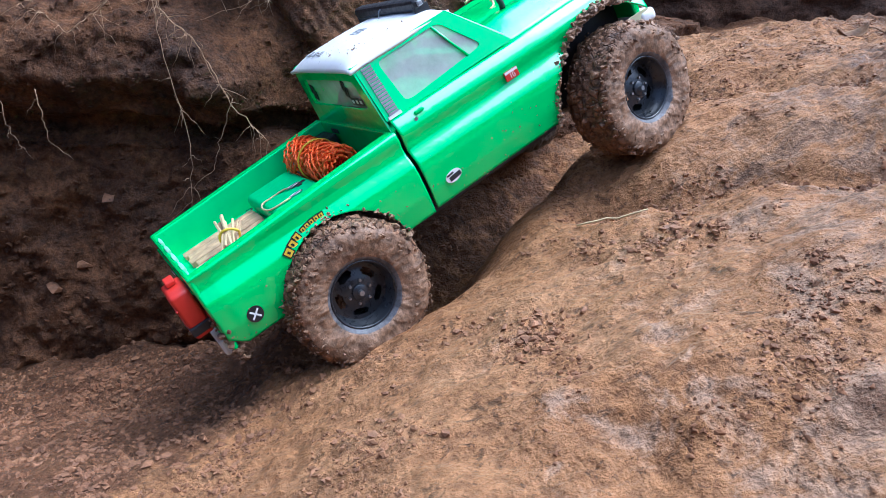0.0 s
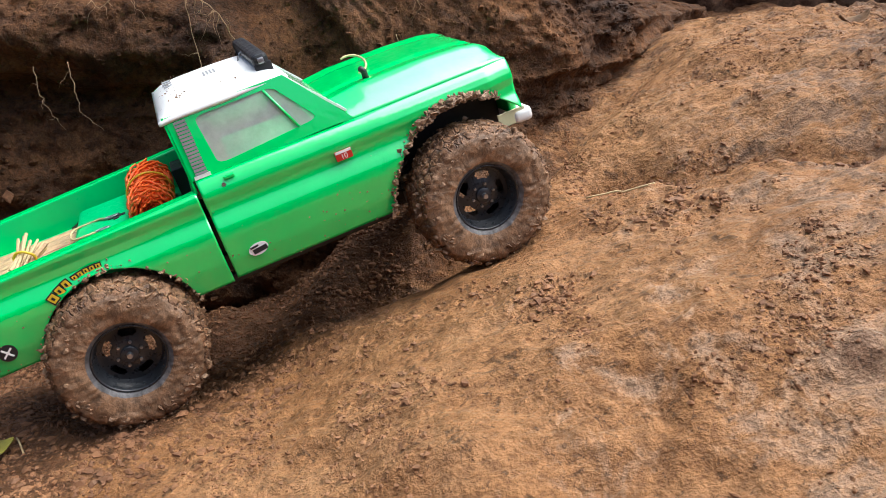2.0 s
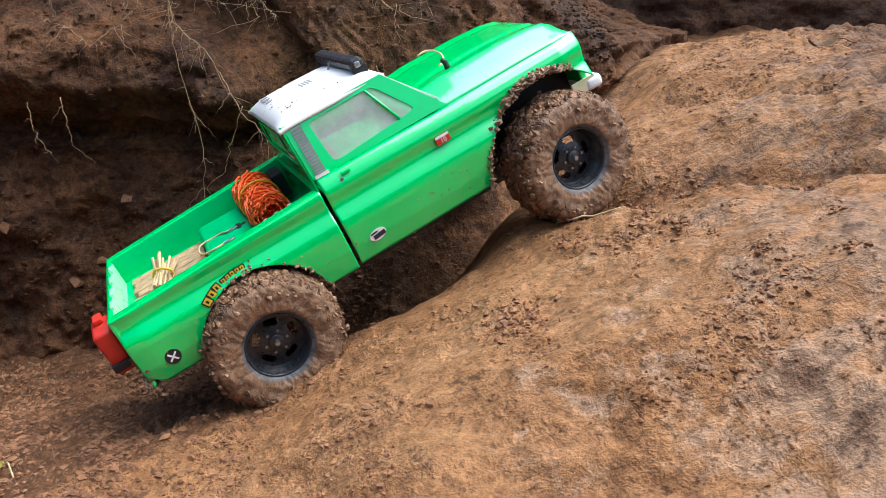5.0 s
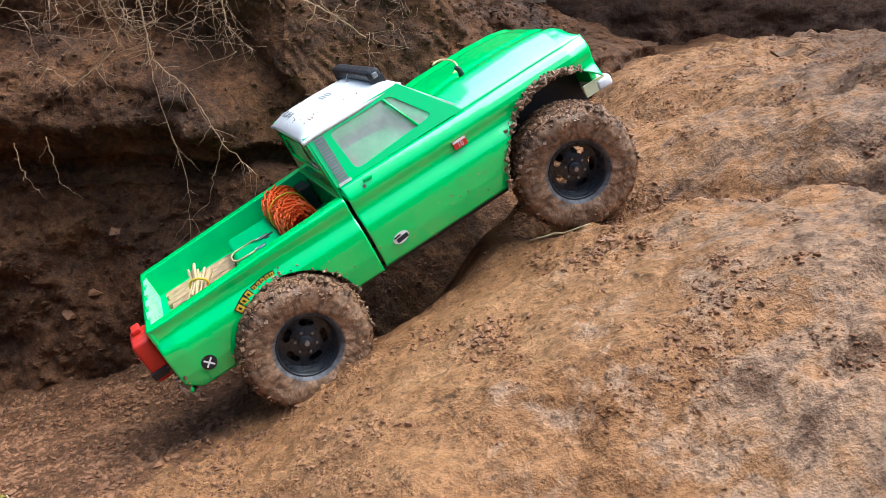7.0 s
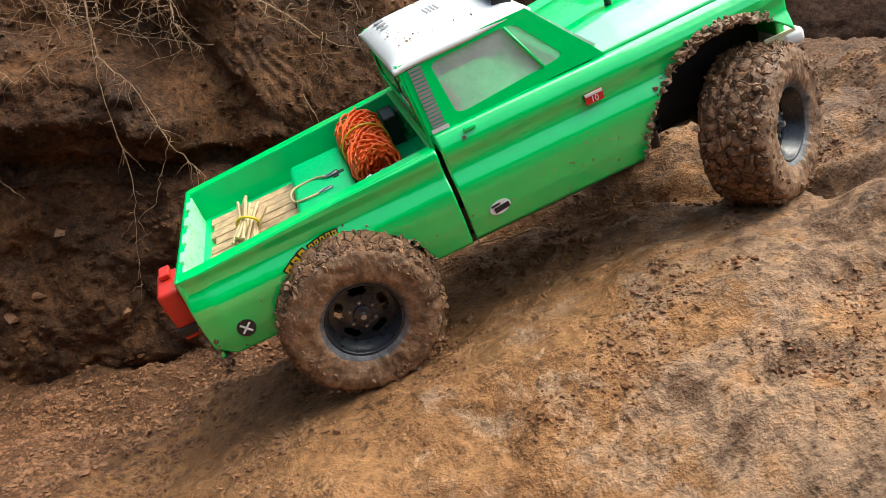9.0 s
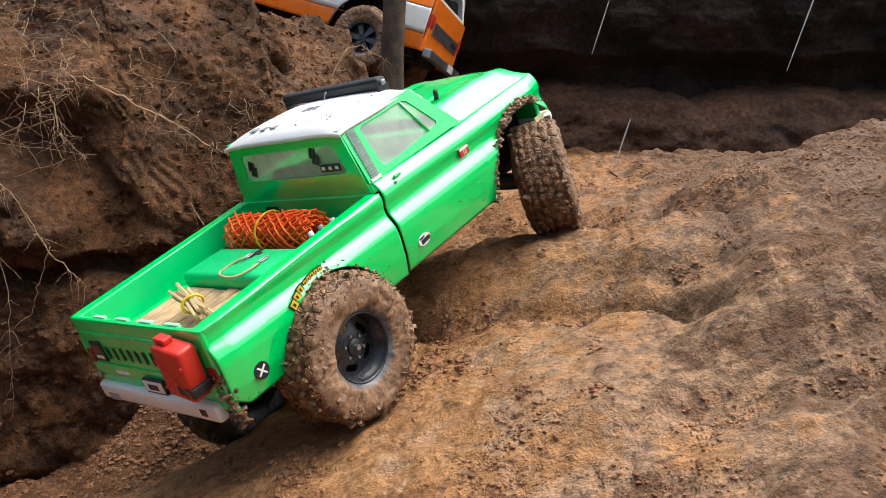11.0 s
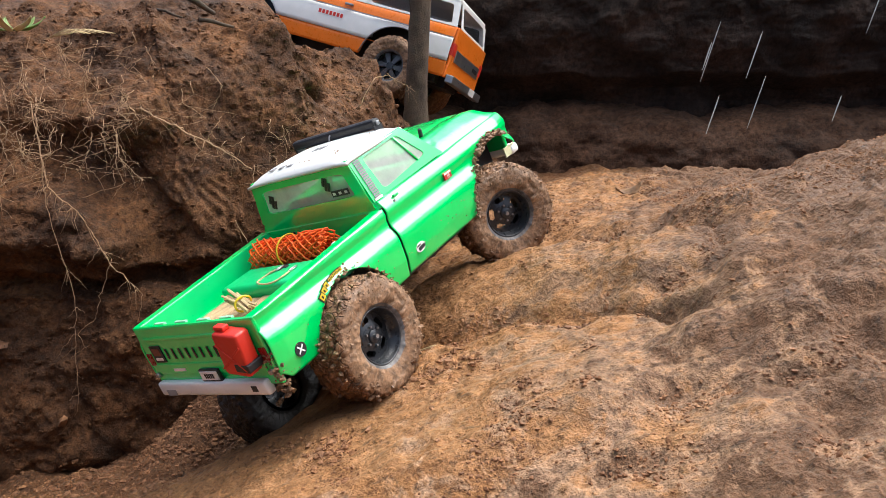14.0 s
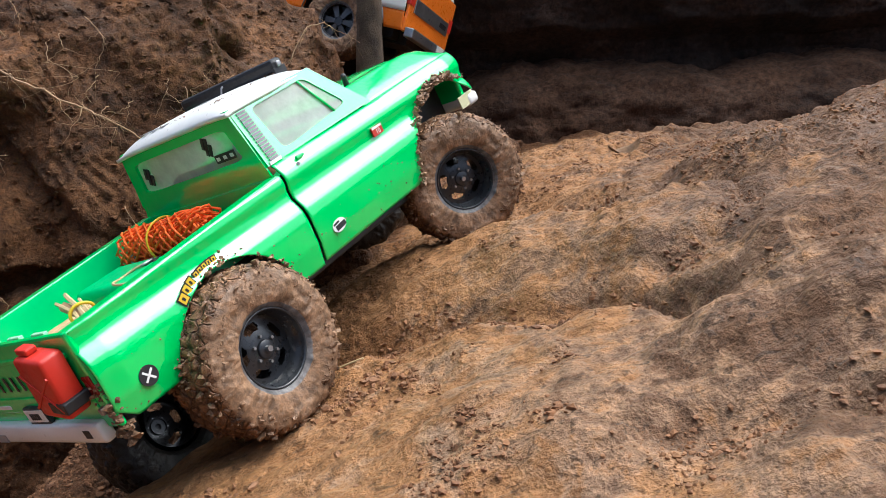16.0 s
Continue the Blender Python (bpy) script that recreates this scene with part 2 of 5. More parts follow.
def tube(points, radii, sides=8):
    """Vertices and faces of a round tube through the points."""
    pts = [Vector(p) for p in points]
    if not hasattr(radii, "__len__"):
        radii = [radii] * len(pts)
    verts, faces = [], []
    ref = Vector((0.31, 0.52, 0.79)).normalized()
    for k, p in enumerate(pts):
        d = (pts[min(k + 1, len(pts) - 1)] - pts[max(k - 1, 0)]).normalized()
        a = d.cross(ref).normalized()
        c = d.cross(a)
        for j in range(sides):
            w = 2 * math.pi * j / sides
            verts.append(p + (a * math.cos(w) + c * math.sin(w)) * radii[k])
    for k in range(len(pts) - 1):
        for j in range(sides):
            j2 = (j + 1) % sides
            faces.append((k * sides + j, k * sides + j2, (k + 1) * sides + j2, (k + 1) * sides + j))
    n = len(pts) - 1
    faces.append(tuple(range(sides))[::-1])
    faces.append(tuple(n * sides + j for j in range(sides)))
    return verts, faces


def joined(pieces):
    verts, faces = [], []
    for v, f in pieces:
        o = len(verts)
        verts += list(v)
        faces += [tuple(i + o for i in q) for q in f]
    return verts, faces


def lathe(profile, n=48):
    """Turns (radius, y) about the y axis."""
    verts, faces = [], []
    for k in range(n):
        w = 2 * math.pi * k / n
        for r, y in profile:
            verts.append((r * math.cos(w), y, r * math.sin(w)))
    m = len(profile)
    for k in range(n):
        for j in range(m - 1):
            a, b2 = k * m + j, ((k + 1) % n) * m + j
            faces.append((a, a + 1, b2 + 1, b2))
    return verts, faces


def lattice(x, y, z):
    n = (x.astype(np.int64) * 374761393 + y.astype(np.int64) * 668265263 + z.astype(np.int64) * 2147483647) & 0x7FFFFFFF
    n = ((n ^ (n >> 13)) * 1274126177) & 0x7FFFFFFF
    return ((n ^ (n >> 16)) & 0xFFFF) / 32767.5 - 1.0


def rough(p, size, seed=0.0, octaves=4, gain=0.5):
    """Smooth noise of about -1 to 1 over the points p (n x 3), with lumps of the given size."""
    out, amp, tot = np.zeros(len(p)), 1.0, 0.0
    q = p / size + seed * 17.31
    for _ in range(octaves):
        i = np.floor(q)
        f = q - i
        f = f * f * (3 - 2 * f)
        v = np.zeros(len(p))
        for a in (0, 1):
            for b in (0, 1):
                for c in (0, 1):
                    w = (f[:, 0] if a else 1 - f[:, 0]) * (f[:, 1] if b else 1 - f[:, 1]) * (f[:, 2] if c else 1 - f[:, 2])
                    v += w * lattice(i[:, 0] + a, i[:, 1] + b, i[:, 2] + c)
        out += amp * v
        tot += amp
        amp *= gain
        q = q * 2.03 + 5.7
    return out / tot * 1.6


def grid_faces(nu, nv, flip=False):
    i = np.arange(nu - 1)[:, None] * nv + np.arange(nv - 1)[None, :]
    f = np.stack([i, i + nv, i + nv + 1, i + 1], -1).reshape(-1, 4)
    return f[:, ::-1] if flip else f


def grid_mesh(name, pts, nu, nv, mat, flip=False):
    me = bpy.data.meshes.new(name)
    me.from_pydata(pts.tolist(), [], grid_faces(nu, nv, flip).tolist())
    me.polygons.foreach_set("use_smooth", [True] * len(me.polygons))
    me.update()
    me.materials.append(mat)
    return me


# ---- the ground: a clay slope that climbs to the east, with a floor behind it ----
def step(x, a, b):
    t = np.clip((x - a) / (b - a), 0, 1)
    return t * t * (3 - 2 * t)


RAMP_X = [-8.0, -1.2, -0.6, -0.2, -0.1, 0.0, 0.1, 0.2, 0.3, 0.4, 0.5, 0.6, 0.8, 1.2, 3.0, 9.0]
RAMP_Z = [-0.1, 0.08, 0.15, 0.218, 0.252, 0.302, 0.345, 0.387, 0.422, 0.45, 0.475, 0.505, 0.56, 0.62, 0.75, 0.9]


def ground_base(x, y):
    z = (np.interp(x - 0.03, RAMP_X, RAMP_Z) + np.interp(x, RAMP_X, RAMP_Z) + np.interp(x + 0.03, RAMP_X, RAMP_Z)) / 3
    z = z - 0.42 * np.clip(0.43 - y, 0, 0.5) * (1 - step(x, 0.2, 0.45)) * step(x, -0.25, 0.05)
    # the floor of the trench behind the slope, level, and the mound's far side
    back = step(y, 0.84, 1.08)
    z = z + back * (np.minimum(z, 0.462) - z)
    z = z - 0.05 * step(y, 1.12, 1.45) * step(x, 0.2, 0.45)
    # the deep gully between the slope's crest and the foot of the bank
    g = (y - 0.775 - 1.0 * np.clip(x, -0.05, 0.25)) / 0.066
    z = z - 0.068 * np.exp(-g * g) * step(x, -0.2, -0.08) * (1 - step(x, 0.08, 0.3))
    g = (np.minimum(y, 0.82) - 0.82) / 0.15
    z = z - 0.062 * np.exp(-g * g) * (1 - step(x, -0.22, -0.1))
    return z


def ground_height(x, y):
    p = np.stack([x, y, np.zeros_like(x)], 1)
    z = ground_base(x, y)
    near = step(x, -1.4, -0.9) * (1 - step(x, 1.6, 2.2)) * (1 - step(y, 2.0, 2.6))
    q = p * np.array([1.0, 1.25, 1.0])
    lump = np.clip(rough(p, 0.09, 7, 3) * 0.9 + 0.55, 0.15, 1.0)
    z = z + 0.006 * rough(p, 0.16, 1, 3) + near * (0.0066 * rough(q, 0.055, 2, 3) + lump * 0.0030 * rough(q, 0.017, 3, 3, 0.6) + lump * 0.0016 * np.abs(rough(q, 0.008, 4, 2)))
    # a worn bench: a rut along its foot, a rounded crest, and a second rut behind the crest
    bend = 0.010 * np.sin(x * 31 + 0.6) + 0.006 * np.sin(x * 67)
    line = y + 1.02 * 0.03 * np.logaddexp(0, (x - 0.235) / 0.03) - 0.018 + bend
    span = step(x, 0.095, 0.145) * (1 - step(x, 0.37, 0.45))
    z = z - 0.026 * np.exp(-((line - 0.690) / np.where(line < 0.690, 0.042, 0.020)) ** 2) * span
    z = z + 0.017 * step(line, 0.722, 0.780) * (1 - step(line, 0.83, 0.90)) * span
    span = step(x, 0.25, 0.31) * (1 - step(x, 0.46, 0.56))
    z = z - 0.013 * np.exp(-((line - 0.925) / 0.030) ** 2) * span + 0.013 * step(line, 0.945, 1.01) * (1 - step(line, 1.10, 1.22)) * span
    # an undercut hollow at the west end of the bench
    z = z - 0.010 * np.exp(-((x - 0.135) / 0.022) ** 2 - ((y - 0.735) / 0.020) ** 2)
    # the mound to the east, its nose and its steep near flank
    nose = x - 0.012 + 0.03 * np.sin(y * 30) - 0.25 * np.abs(y - 0.56)
    z = z + 0.024 * step(nose, 0.335, 0.42) * step(y, 0.36, 0.47) * (1 - step(y, 0.70, 0.84))
    z = z - 0.018 * np.exp(-((x - 0.345) / 0.04) ** 2 - ((y - 0.415) / 0.05) ** 2)
    z = z - 0.014 * (1 - step(y, 0.34, 0.44)) * step(x, 0.36, 0.44)
    z = z + 0.026 * np.exp(-((x - 0.0) / 0.07) ** 2 - ((y - 0.36) / 0.05) ** 2)
    # the low floor under the bank, west of the slope
    z = z - 0.024 * step(y, 0.53, 0.62) * (1 - step(y, 0.72, 0.80)) * (1 - step(x, -0.22, -0.13))
    z = z - 0.010 * np.exp(-((x - 0.15) / 0.05) ** 2 - ((y - 0.60) / 0.05) ** 2)
    # the hollow where a wheel has slipped into the gully
    z = z - 0.046 * np.exp(-((x + 0.005) / 0.055) ** 2 - ((y - 0.712) / 0.06) ** 2)
    # a pit, and cracks and hollows on the drier mound to the east
    z = z - 0.011 * np.exp(-((x - 0.404) / 0.020) ** 2 - ((y - 0.60) / 0.014) ** 2)
    z = z - 0.013 * np.exp(-((x - 0.49) / 0.05) ** 2 - ((y - 0.53 - 0.3 * (x - 0.49)) / 0.012) ** 2)
    z = z - 0.011 * np.exp(-((x - 0.40) / 0.045) ** 2 - ((y - 0.385 + 0.4 * (x - 0.40)) / 0.012) ** 2)
    east = step(x, 0.25, 0.5)
    ridge = 1 - np.abs(rough(p, 0.075, 15, 3))
    z = z + near * (0.35 + 0.65 * east) * (0.011 * (ridge - 0.65) + 0.0038 * np.tanh(6 * rough(p, 0.05, 16, 3)))
    z = z + near * east * 0.0032 * np.abs(rough(p, 0.014, 18, 3, 0.6))
    # crumbled patches that stand proud of the trodden clay
    broken = np.clip(rough(p, 0.07, 23, 4, 0.6) * 1.6 - 0.25 + 0.5 * east + 0.7 * (1 - step(x, -0.3, -0.12)), 0, 1)
    z = z + near * broken * (0.0050 * np.abs(rough(q, 0.011, 24, 4, 0.65)) - 0.0012) - near * east * 0.006 * np.clip(rough(p, 0.03, 25, 2) - 0.55, 0, 1)
    z = z - east * 0.004 * np.clip(1 - np.abs(rough(p, 0.085, 13, 2)) / 0.16, 0, 1) + east * 0.006 * rough(p, 0.06, 14, 3)
    return z


def spaced(a, b, fine, reach, n):
    mid = np.arange(a, b + fine / 2, fine)
    grow = np.geomspace(fine, reach, n)
    return np.concatenate([a - np.cumsum(grow)[::-1], mid, b + np.cumsum(grow)])


def make_ground():
    xs, ys = spaced(-0.6, 0.85, 0.0020, 2.0, 30), spaced(0.25, 1.22, 0.0021, 2.0, 30)
    X, Y = np.meshgrid(xs, ys, indexing="ij")
    x, y = X.ravel(), Y.ravel()
    pts = np.stack([x, y, ground_height(x, y)], 1)
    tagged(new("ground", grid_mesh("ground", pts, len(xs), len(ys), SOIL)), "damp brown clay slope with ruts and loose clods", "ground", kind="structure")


# ---- the banks ----
def along(points):
    p = np.array(points, float)
    s = np.concatenate([[0], np.cumsum(np.linalg.norm(np.diff(p, axis=0), axis=1))])
    return p, s


BURROWS = [(0.020, 1.072, 0.604, 0.016), (-0.110, 1.010, 0.553, 0.012), (-0.27, 0.90, 0.44, 0.012)]


def make_bank(name, label, base, spans, profile, mat, shrink, cap, amp, seed, lip=0.0):
    """A cut earth wall: a profile of (set-back, height) drawn along the line of its foot."""
    p, s = along(base)
    u = np.concatenate([np.linspace(a, b, n, endpoint=False) for a, b, n in spans])
    bx, by = np.interp(u, s, p[:, 0]), np.interp(u, s, p[:, 1])
    k = 15
    ker = np.hanning(k + 2)[1:-1]
    ker /= ker.sum()
    pad = lambda a: np.convolve(np.pad(a, k // 2, mode="edge"), ker, "valid")
    bx, by = pad(bx), pad(by)
    tx, ty = np.gradient(bx, u), np.gradient(by, u)
    ln = np.maximum(np.hypot(tx, ty), 1e-6)
    nx, ny = pad(pad(-ty / ln)), pad(pad(tx / ln))
    pr = np.array(profile, float)
    ps = np.concatenate([[0], np.cumsum(np.linalg.norm(np.diff(pr, axis=0), axis=1))])
    v = np.concatenate([np.arange(0, min(ps[-1], 1.0), 0.004), np.geomspace(1.0, ps[-1], 25)]) if ps[-1] > 1 else np.arange(0, ps[-1], 0.005)
    off, z = np.interp(v, ps, pr[:, 0]), np.interp(v, ps, pr[:, 1])
    sh = np.interp(bx, *shrink)[:, None]
    cp = np.interp(bx, *cap)[:, None]
    zz = np.where(z[None] > 0.44, 0.44 + (z[None] - 0.44) * cp, z[None] + 0 * cp)
    wave = np.stack([bx * 1.0, by * 0, 0 * bx], 1)
    zz = zz + (0.022 * rough(wave, 0.10, seed + 5, 3) * (lip > 0))[:, None] * (np.exp(-((z - 0.45) / 0.12) ** 2))[None]
    hang = lip * np.exp(-((z - 0.6) / 0.04) ** 2)[None] * (1 - step(bx, -0.22, -0.13))[:, None]
    flat = 0.035 * np.exp(-((z - 0.385) / 0.02) ** 2)[None] * step(bx + 0.05 * np.sin(bx * 40), -0.16, 0.0)[:, None] * (lip > 0)
    jut = 0.058 * np.exp(-((z - 0.45) / 0.065) ** 2)[None] * (1 - step(bx, -0.27, -0.19))[:, None] * (lip > 0)
    off = off[None] - flat - jut
    near, deep = np.minimum(off, 0.12) * sh - hang, np.maximum(off - 0.12, 0) * sh
    X = bx[:, None] + nx[:, None] * near - 0.34 * deep
    Y = by[:, None] + ny[:, None] * near + 0.94 * deep
    q = np.stack([X.ravel(), Y.ravel(), zz.ravel()], 1)
    if lip > 0:
        rise = 0.700 - 0.42 * q[:, 0] - 1.0 * np.abs(q[:, 1] - 1.20) - 2.5 * np.clip(q[:, 0] - 0.115, 0, 1) - 1.2 * np.clip(-0.12 - q[:, 0], 0, 1)
        q[:, 2] = np.where(q[:, 2] > 0.5, np.maximum(q[:, 2], rise), q[:, 2])
    w = q * np.array([1.0, 1.0, 1.05])
    d = amp[0] * rough(w, 0.12, seed, 3) + amp[1] * rough(w, 0.04, seed + 1, 3) + amp[2] * np.abs(rough(w, 0.015, seed + 2, 3, 0.6))
    n3 = np.stack([np.repeat(nx, len(v)), np.repeat(ny, len(v)), np.zeros(len(q))], 1)
    if lip > 0:
        # a face cut by a spade, with the marks of its edge, and a smooth scoop broken out below it
        cut = 0.707 * (q[:, 0] + 0.209) + 0.707 * (q[:, 2] - 0.53) + 0.006 * rough(q, 0.05, seed + 7, 2)
        down = 0.707 * (q[:, 0] + 0.209) - 0.707 * (q[:, 2] - 0.53)
        face = step(cut, -0.004, 0.004) * (1 - step(cut, 0.11, 0.16)) * step(down, -0.035, 0.0) * (1 - step(down, 0.25, 0.33)) * (q[:, 1] < 1.15)
        scoop = (1 - step(cut, -0.006, 0.006)) * step(cut, -0.085, -0.04) * step(down, -0.05, 0.0) * (1 - step(down, 0.11, 0.16)) * (q[:, 1] < 1.15)
        marks = 0.0030 * np.sin(cut * 620 + 5 * rough(q, 0.04, seed + 8, 2)) * (0.6 + 0.6 * rough(q, 0.03, seed + 9, 2)) + 0.003 * rough(q, 0.012, seed + 10, 3)
        d = d * (1 - 0.85 * face - 0.8 * scoop) + face * (marks - 0.004) + scoop * (0.002 * rough(q, 0.03, seed + 12, 3) - 0.030)
    up = np.gradient(z) / np.maximum(np.hypot(np.gradient(off[len(u) // 2]), np.gradient(z)), 1e-9)
    upv = np.tile(np.clip(up, 0, 1), len(u))
    for hx, hy, hz, hr in BURROWS:
        d = d - 0.13 * np.exp(-((q[:, 0] - hx) ** 2 + (q[:, 1] - hy) ** 2 + (q[:, 2] - hz) ** 2) / hr ** 2)
    q = q - n3 * (d * np.maximum(upv, 0.25))[:, None]
    q[:, 2] += d * (1 - upv)
    tagged(new(name, grid_mesh(name, q, len(u), len(v), mat)), label, "earth bank", kind="structure")
    return q


def make_banks():
    base = [(-4.0, 1.2), (-1.0, 0.90), (-0.6, 0.875), (-0.3, 0.88), (-0.15, 0.845), (-0.03, 0.875), (0.065, 0.900), (0.155, 0.955), (0.255, 1.05), (0.36, 1.20), (0.44, 1.33), (0.47, 1.5), (0.47, 1.9)]
    prof = [(-0.03, -0.1), (-0.02, 0.1), (0.0, 0.2), (0.02, 0.30), (0.045, 0.36), (0.085, 0.375), (0.09, 0.39), (0.06, 0.405), (0.055, 0.44), (0.075, 0.48),
            (0.10, 0.52), (0.13, 0.57), (0.175, 0.63), (0.25, 0.70), (0.36, 0.735), (0.6, 0.75), (1.2, 0.78), (3.0, 0.9), (6.0, 1.2)]
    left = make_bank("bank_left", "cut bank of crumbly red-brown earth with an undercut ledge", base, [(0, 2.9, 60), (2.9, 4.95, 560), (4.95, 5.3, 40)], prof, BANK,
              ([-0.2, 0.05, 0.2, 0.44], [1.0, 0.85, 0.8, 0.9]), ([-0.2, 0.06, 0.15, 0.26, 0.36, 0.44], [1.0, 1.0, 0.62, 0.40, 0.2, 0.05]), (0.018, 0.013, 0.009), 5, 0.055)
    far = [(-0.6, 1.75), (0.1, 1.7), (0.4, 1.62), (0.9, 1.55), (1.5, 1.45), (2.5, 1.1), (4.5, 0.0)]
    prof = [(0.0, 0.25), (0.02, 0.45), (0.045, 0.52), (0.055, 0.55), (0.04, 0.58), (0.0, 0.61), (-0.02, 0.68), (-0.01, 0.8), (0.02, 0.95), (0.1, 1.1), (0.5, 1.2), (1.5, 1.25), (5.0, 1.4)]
    rear = make_bank("bank_far", "trench wall of damp earth, its shade put into the near-black colour", far, [(0, 0.7, 40), (0.7, 2.3, 260), (2.3, 6.0, 60)], prof, SHADED_EARTH,
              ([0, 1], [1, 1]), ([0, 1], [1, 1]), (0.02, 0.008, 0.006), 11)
    foot = [(0.2, 1.60), (0.5, 1.53), (0.9, 1.46), (1.4, 1.36), (2.4, 1.0)]
    prof = [(-0.02, 0.25), (0.0, 0.38), (0.012, 0.43), (0.03, 0.47), (0.06, 0.505), (0.1, 0.525), (0.17, 0.54)]
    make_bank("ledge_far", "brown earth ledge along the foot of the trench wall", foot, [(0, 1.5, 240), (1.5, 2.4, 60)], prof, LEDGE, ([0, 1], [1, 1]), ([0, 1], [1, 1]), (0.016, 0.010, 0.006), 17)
    # unseen wall behind the camera, added to cut off light from the low sky
    near = [(2.6, 0.5), (2.0, -0.45), (1.0, -0.85), (0.0, -0.92), (-1.2, -0.85), (-2.4, -0.5), (-3.4, 0.4)]
    prof = [(-0.06, -0.5), (-0.02, 0.0), (0.0, 0.3), (0.03, 0.6), (0.045, 0.9), (0.06, 1.0), (0.09, 1.06), (0.1195, 1.0), (0.1199, -0.5)]
    make_bank("unseen_bank", "unseen brown earth wall added behind the camera to block low sky", near, [(0, 6.9, 150)], prof, BANK, ([0, 1], [1, 1]), ([0, 1], [1, 1]), (0.05, 0.02, 0.01), 29)
    return left, rear


make_ground()
bank_points, far_points = make_banks()


# ---- the green pickup: x ahead of the rear axle, y to its left, z above the hubs ----
def side_y(z, x):
    y = np.interp(z, [0.0, 0.013, 0.03, 0.05, 0.058, 0.063, 0.069, 0.076, 0.082, 0.087, 0.0915, 0.0955, 0.1], [0.094, 0.097, 0.1015, 0.1035, 0.103, 0.1005, 0.0968, 0.0968, 0.0990, 0.0988, 0.0968, 0.0938, 0.0890])
    return y * np.interp(x, [-0.11, -0.09, 0.25, 0.35, 0.376], [0.975, 1, 1, 0.965, 0.9])


def side_panel(x0, x1, low, top, side, n=90, rows=34):
    xs = np.linspace(x0, x1, n)
    pts = []
    for x in xs:
        a, b = low(x), top(x)
        for j in range(rows):
            z = a + (b - a) * j / (rows - 1)
            pts.append((x, side * side_y(z, x), z))
    return grid_mesh("side_panel", np.array(pts), n, rows, GREEN, side > 0)


def thick(ob, t=0.0014):
    mod = ob.modifiers.new("thickness", "SOLIDIFY")
    mod.thickness, mod.offset = t, -1
    return ob


def arch(cx, cz, r, floor):
    return lambda x: max(floor, cz + math.sqrt(max(0.0, r * r - (x - cx) ** 2))) if abs(x - cx) < r else floor


def ring_panel(outer, inner):
    """A frame between two loops of as many points."""
    n = len(outer)
    return list(outer) + list(inner), [(k, (k + 1) % n, n + (k + 1) % n, n + k) for k in range(n)]


def rounded(loop, r=0.18, steps=4):
    """Rounds the corners of a loop of points by a share of its sides."""
    out, n = [], len(loop)
    for k in range(n):
        a, b, c = Vector(loop[k - 1]), Vector(loop[k]), Vector(loop[(k + 1) % n])
        p, q = b.lerp(a, r), b.lerp(c, r)
        for j in range(steps + 1):
            t = j / steps
            out.append(p * (1 - t) ** 2 + b * 2 * t * (1 - t) + q * t * t)
    return out


def square(loop, per=5):
    """The same number of points on the corners of a loop as rounded() gives."""
    return [Vector(p) for p in loop for _ in range(per)]


TYRE_R, TYRE_W = 0.061, 0.052


def tyre_mesh():
    prof = [(0.0275, -0.0195), (0.031, -0.0235), (0.038, -0.026), (0.047, -0.0265), (0.054, -0.025), (0.0585, -0.021), (0.0602, -0.013), (0.0608, 0.0)]
    prof = prof + [(r, -y) for r, y in prof[-2::-1]]
    p = np.array(prof)
    s = np.concatenate([[0], np.cumsum(np.linalg.norm(np.diff(p, axis=0), axis=1))])
    u = np.linspace(0, s[-1], 54)
    r, y = np.interp(u, s, p[:, 0]), np.interp(u, s, p[:, 1])
    n = 200
    th = np.arange(n) * 2 * math.pi / n
    R, T = np.meshgrid(r, th)
    Y = np.meshgrid(y, th)[0]
    # blocks of tread with clay pressed into the gaps
    row = np.floor((Y + 0.026) / 0.0088)
    cell = (T / (2 * math.pi) * 26 + 0.5 * (row % 2) + 18 * Y) % 1.0
    gap = np.minimum(np.minimum(cell, 1 - cell) / 26 * 0.38, np.abs(((Y + 0.026) / 0.0088) % 1.0 - 0.5) * -0.0088 + 0.0044)
    tread = step(R, 0.053, 0.058)
    R = R - tread * 0.0030 * (1 - step(np.abs(gap), 0.0004, 0.0016))
    q = np.stack([(R * np.cos(T)).ravel(), Y.ravel(), (R * np.sin(T)).ravel()], 1)
    keep = step(np.hypot(q[:, 0], q[:, 2]), 0.028, 0.034)
    d = keep * (0.0013 * rough(q, 0.012, 21, 3) + 0.0017 * np.abs(rough(q, 0.005, 22, 2)))
    rad = np.hypot(q[:, 0], q[:, 2])
    side = 1 - step(rad, 0.052, 0.058)
    out = np.stack([q[:, 0] / rad * (1 - side), side * np.sign(q[:, 1]), q[:, 2] / rad * (1 - side)], 1)
    q = q + out * d[:, None]
    i = np.arange(n)[:, None] * 54 + np.arange(53)[None]
    j = ((np.arange(n) + 1) % n)[:, None] * 54 + np.arange(53)[None]
    f = np.stack([i, i + 1, j + 1, j], -1).reshape(-1, 4)
    me = bpy.data.meshes.new("tyre")
    me.from_pydata(q.tolist(), [], f.tolist())
    me.polygons.foreach_set("use_smooth", [True] * len(me.polygons))
    me.materials.append(MUD)
    me.materials.append(TYRE_MUD)
    rad = np.hypot(q[:, 0], q[:, 2])[f].mean(1)
    me.materials.append(RUBBED)
    me.polygons.foreach_set("material_index", np.where(rad > 0.0555, 1, np.where(rad < 0.0325, 2, 0)).tolist())
    return me


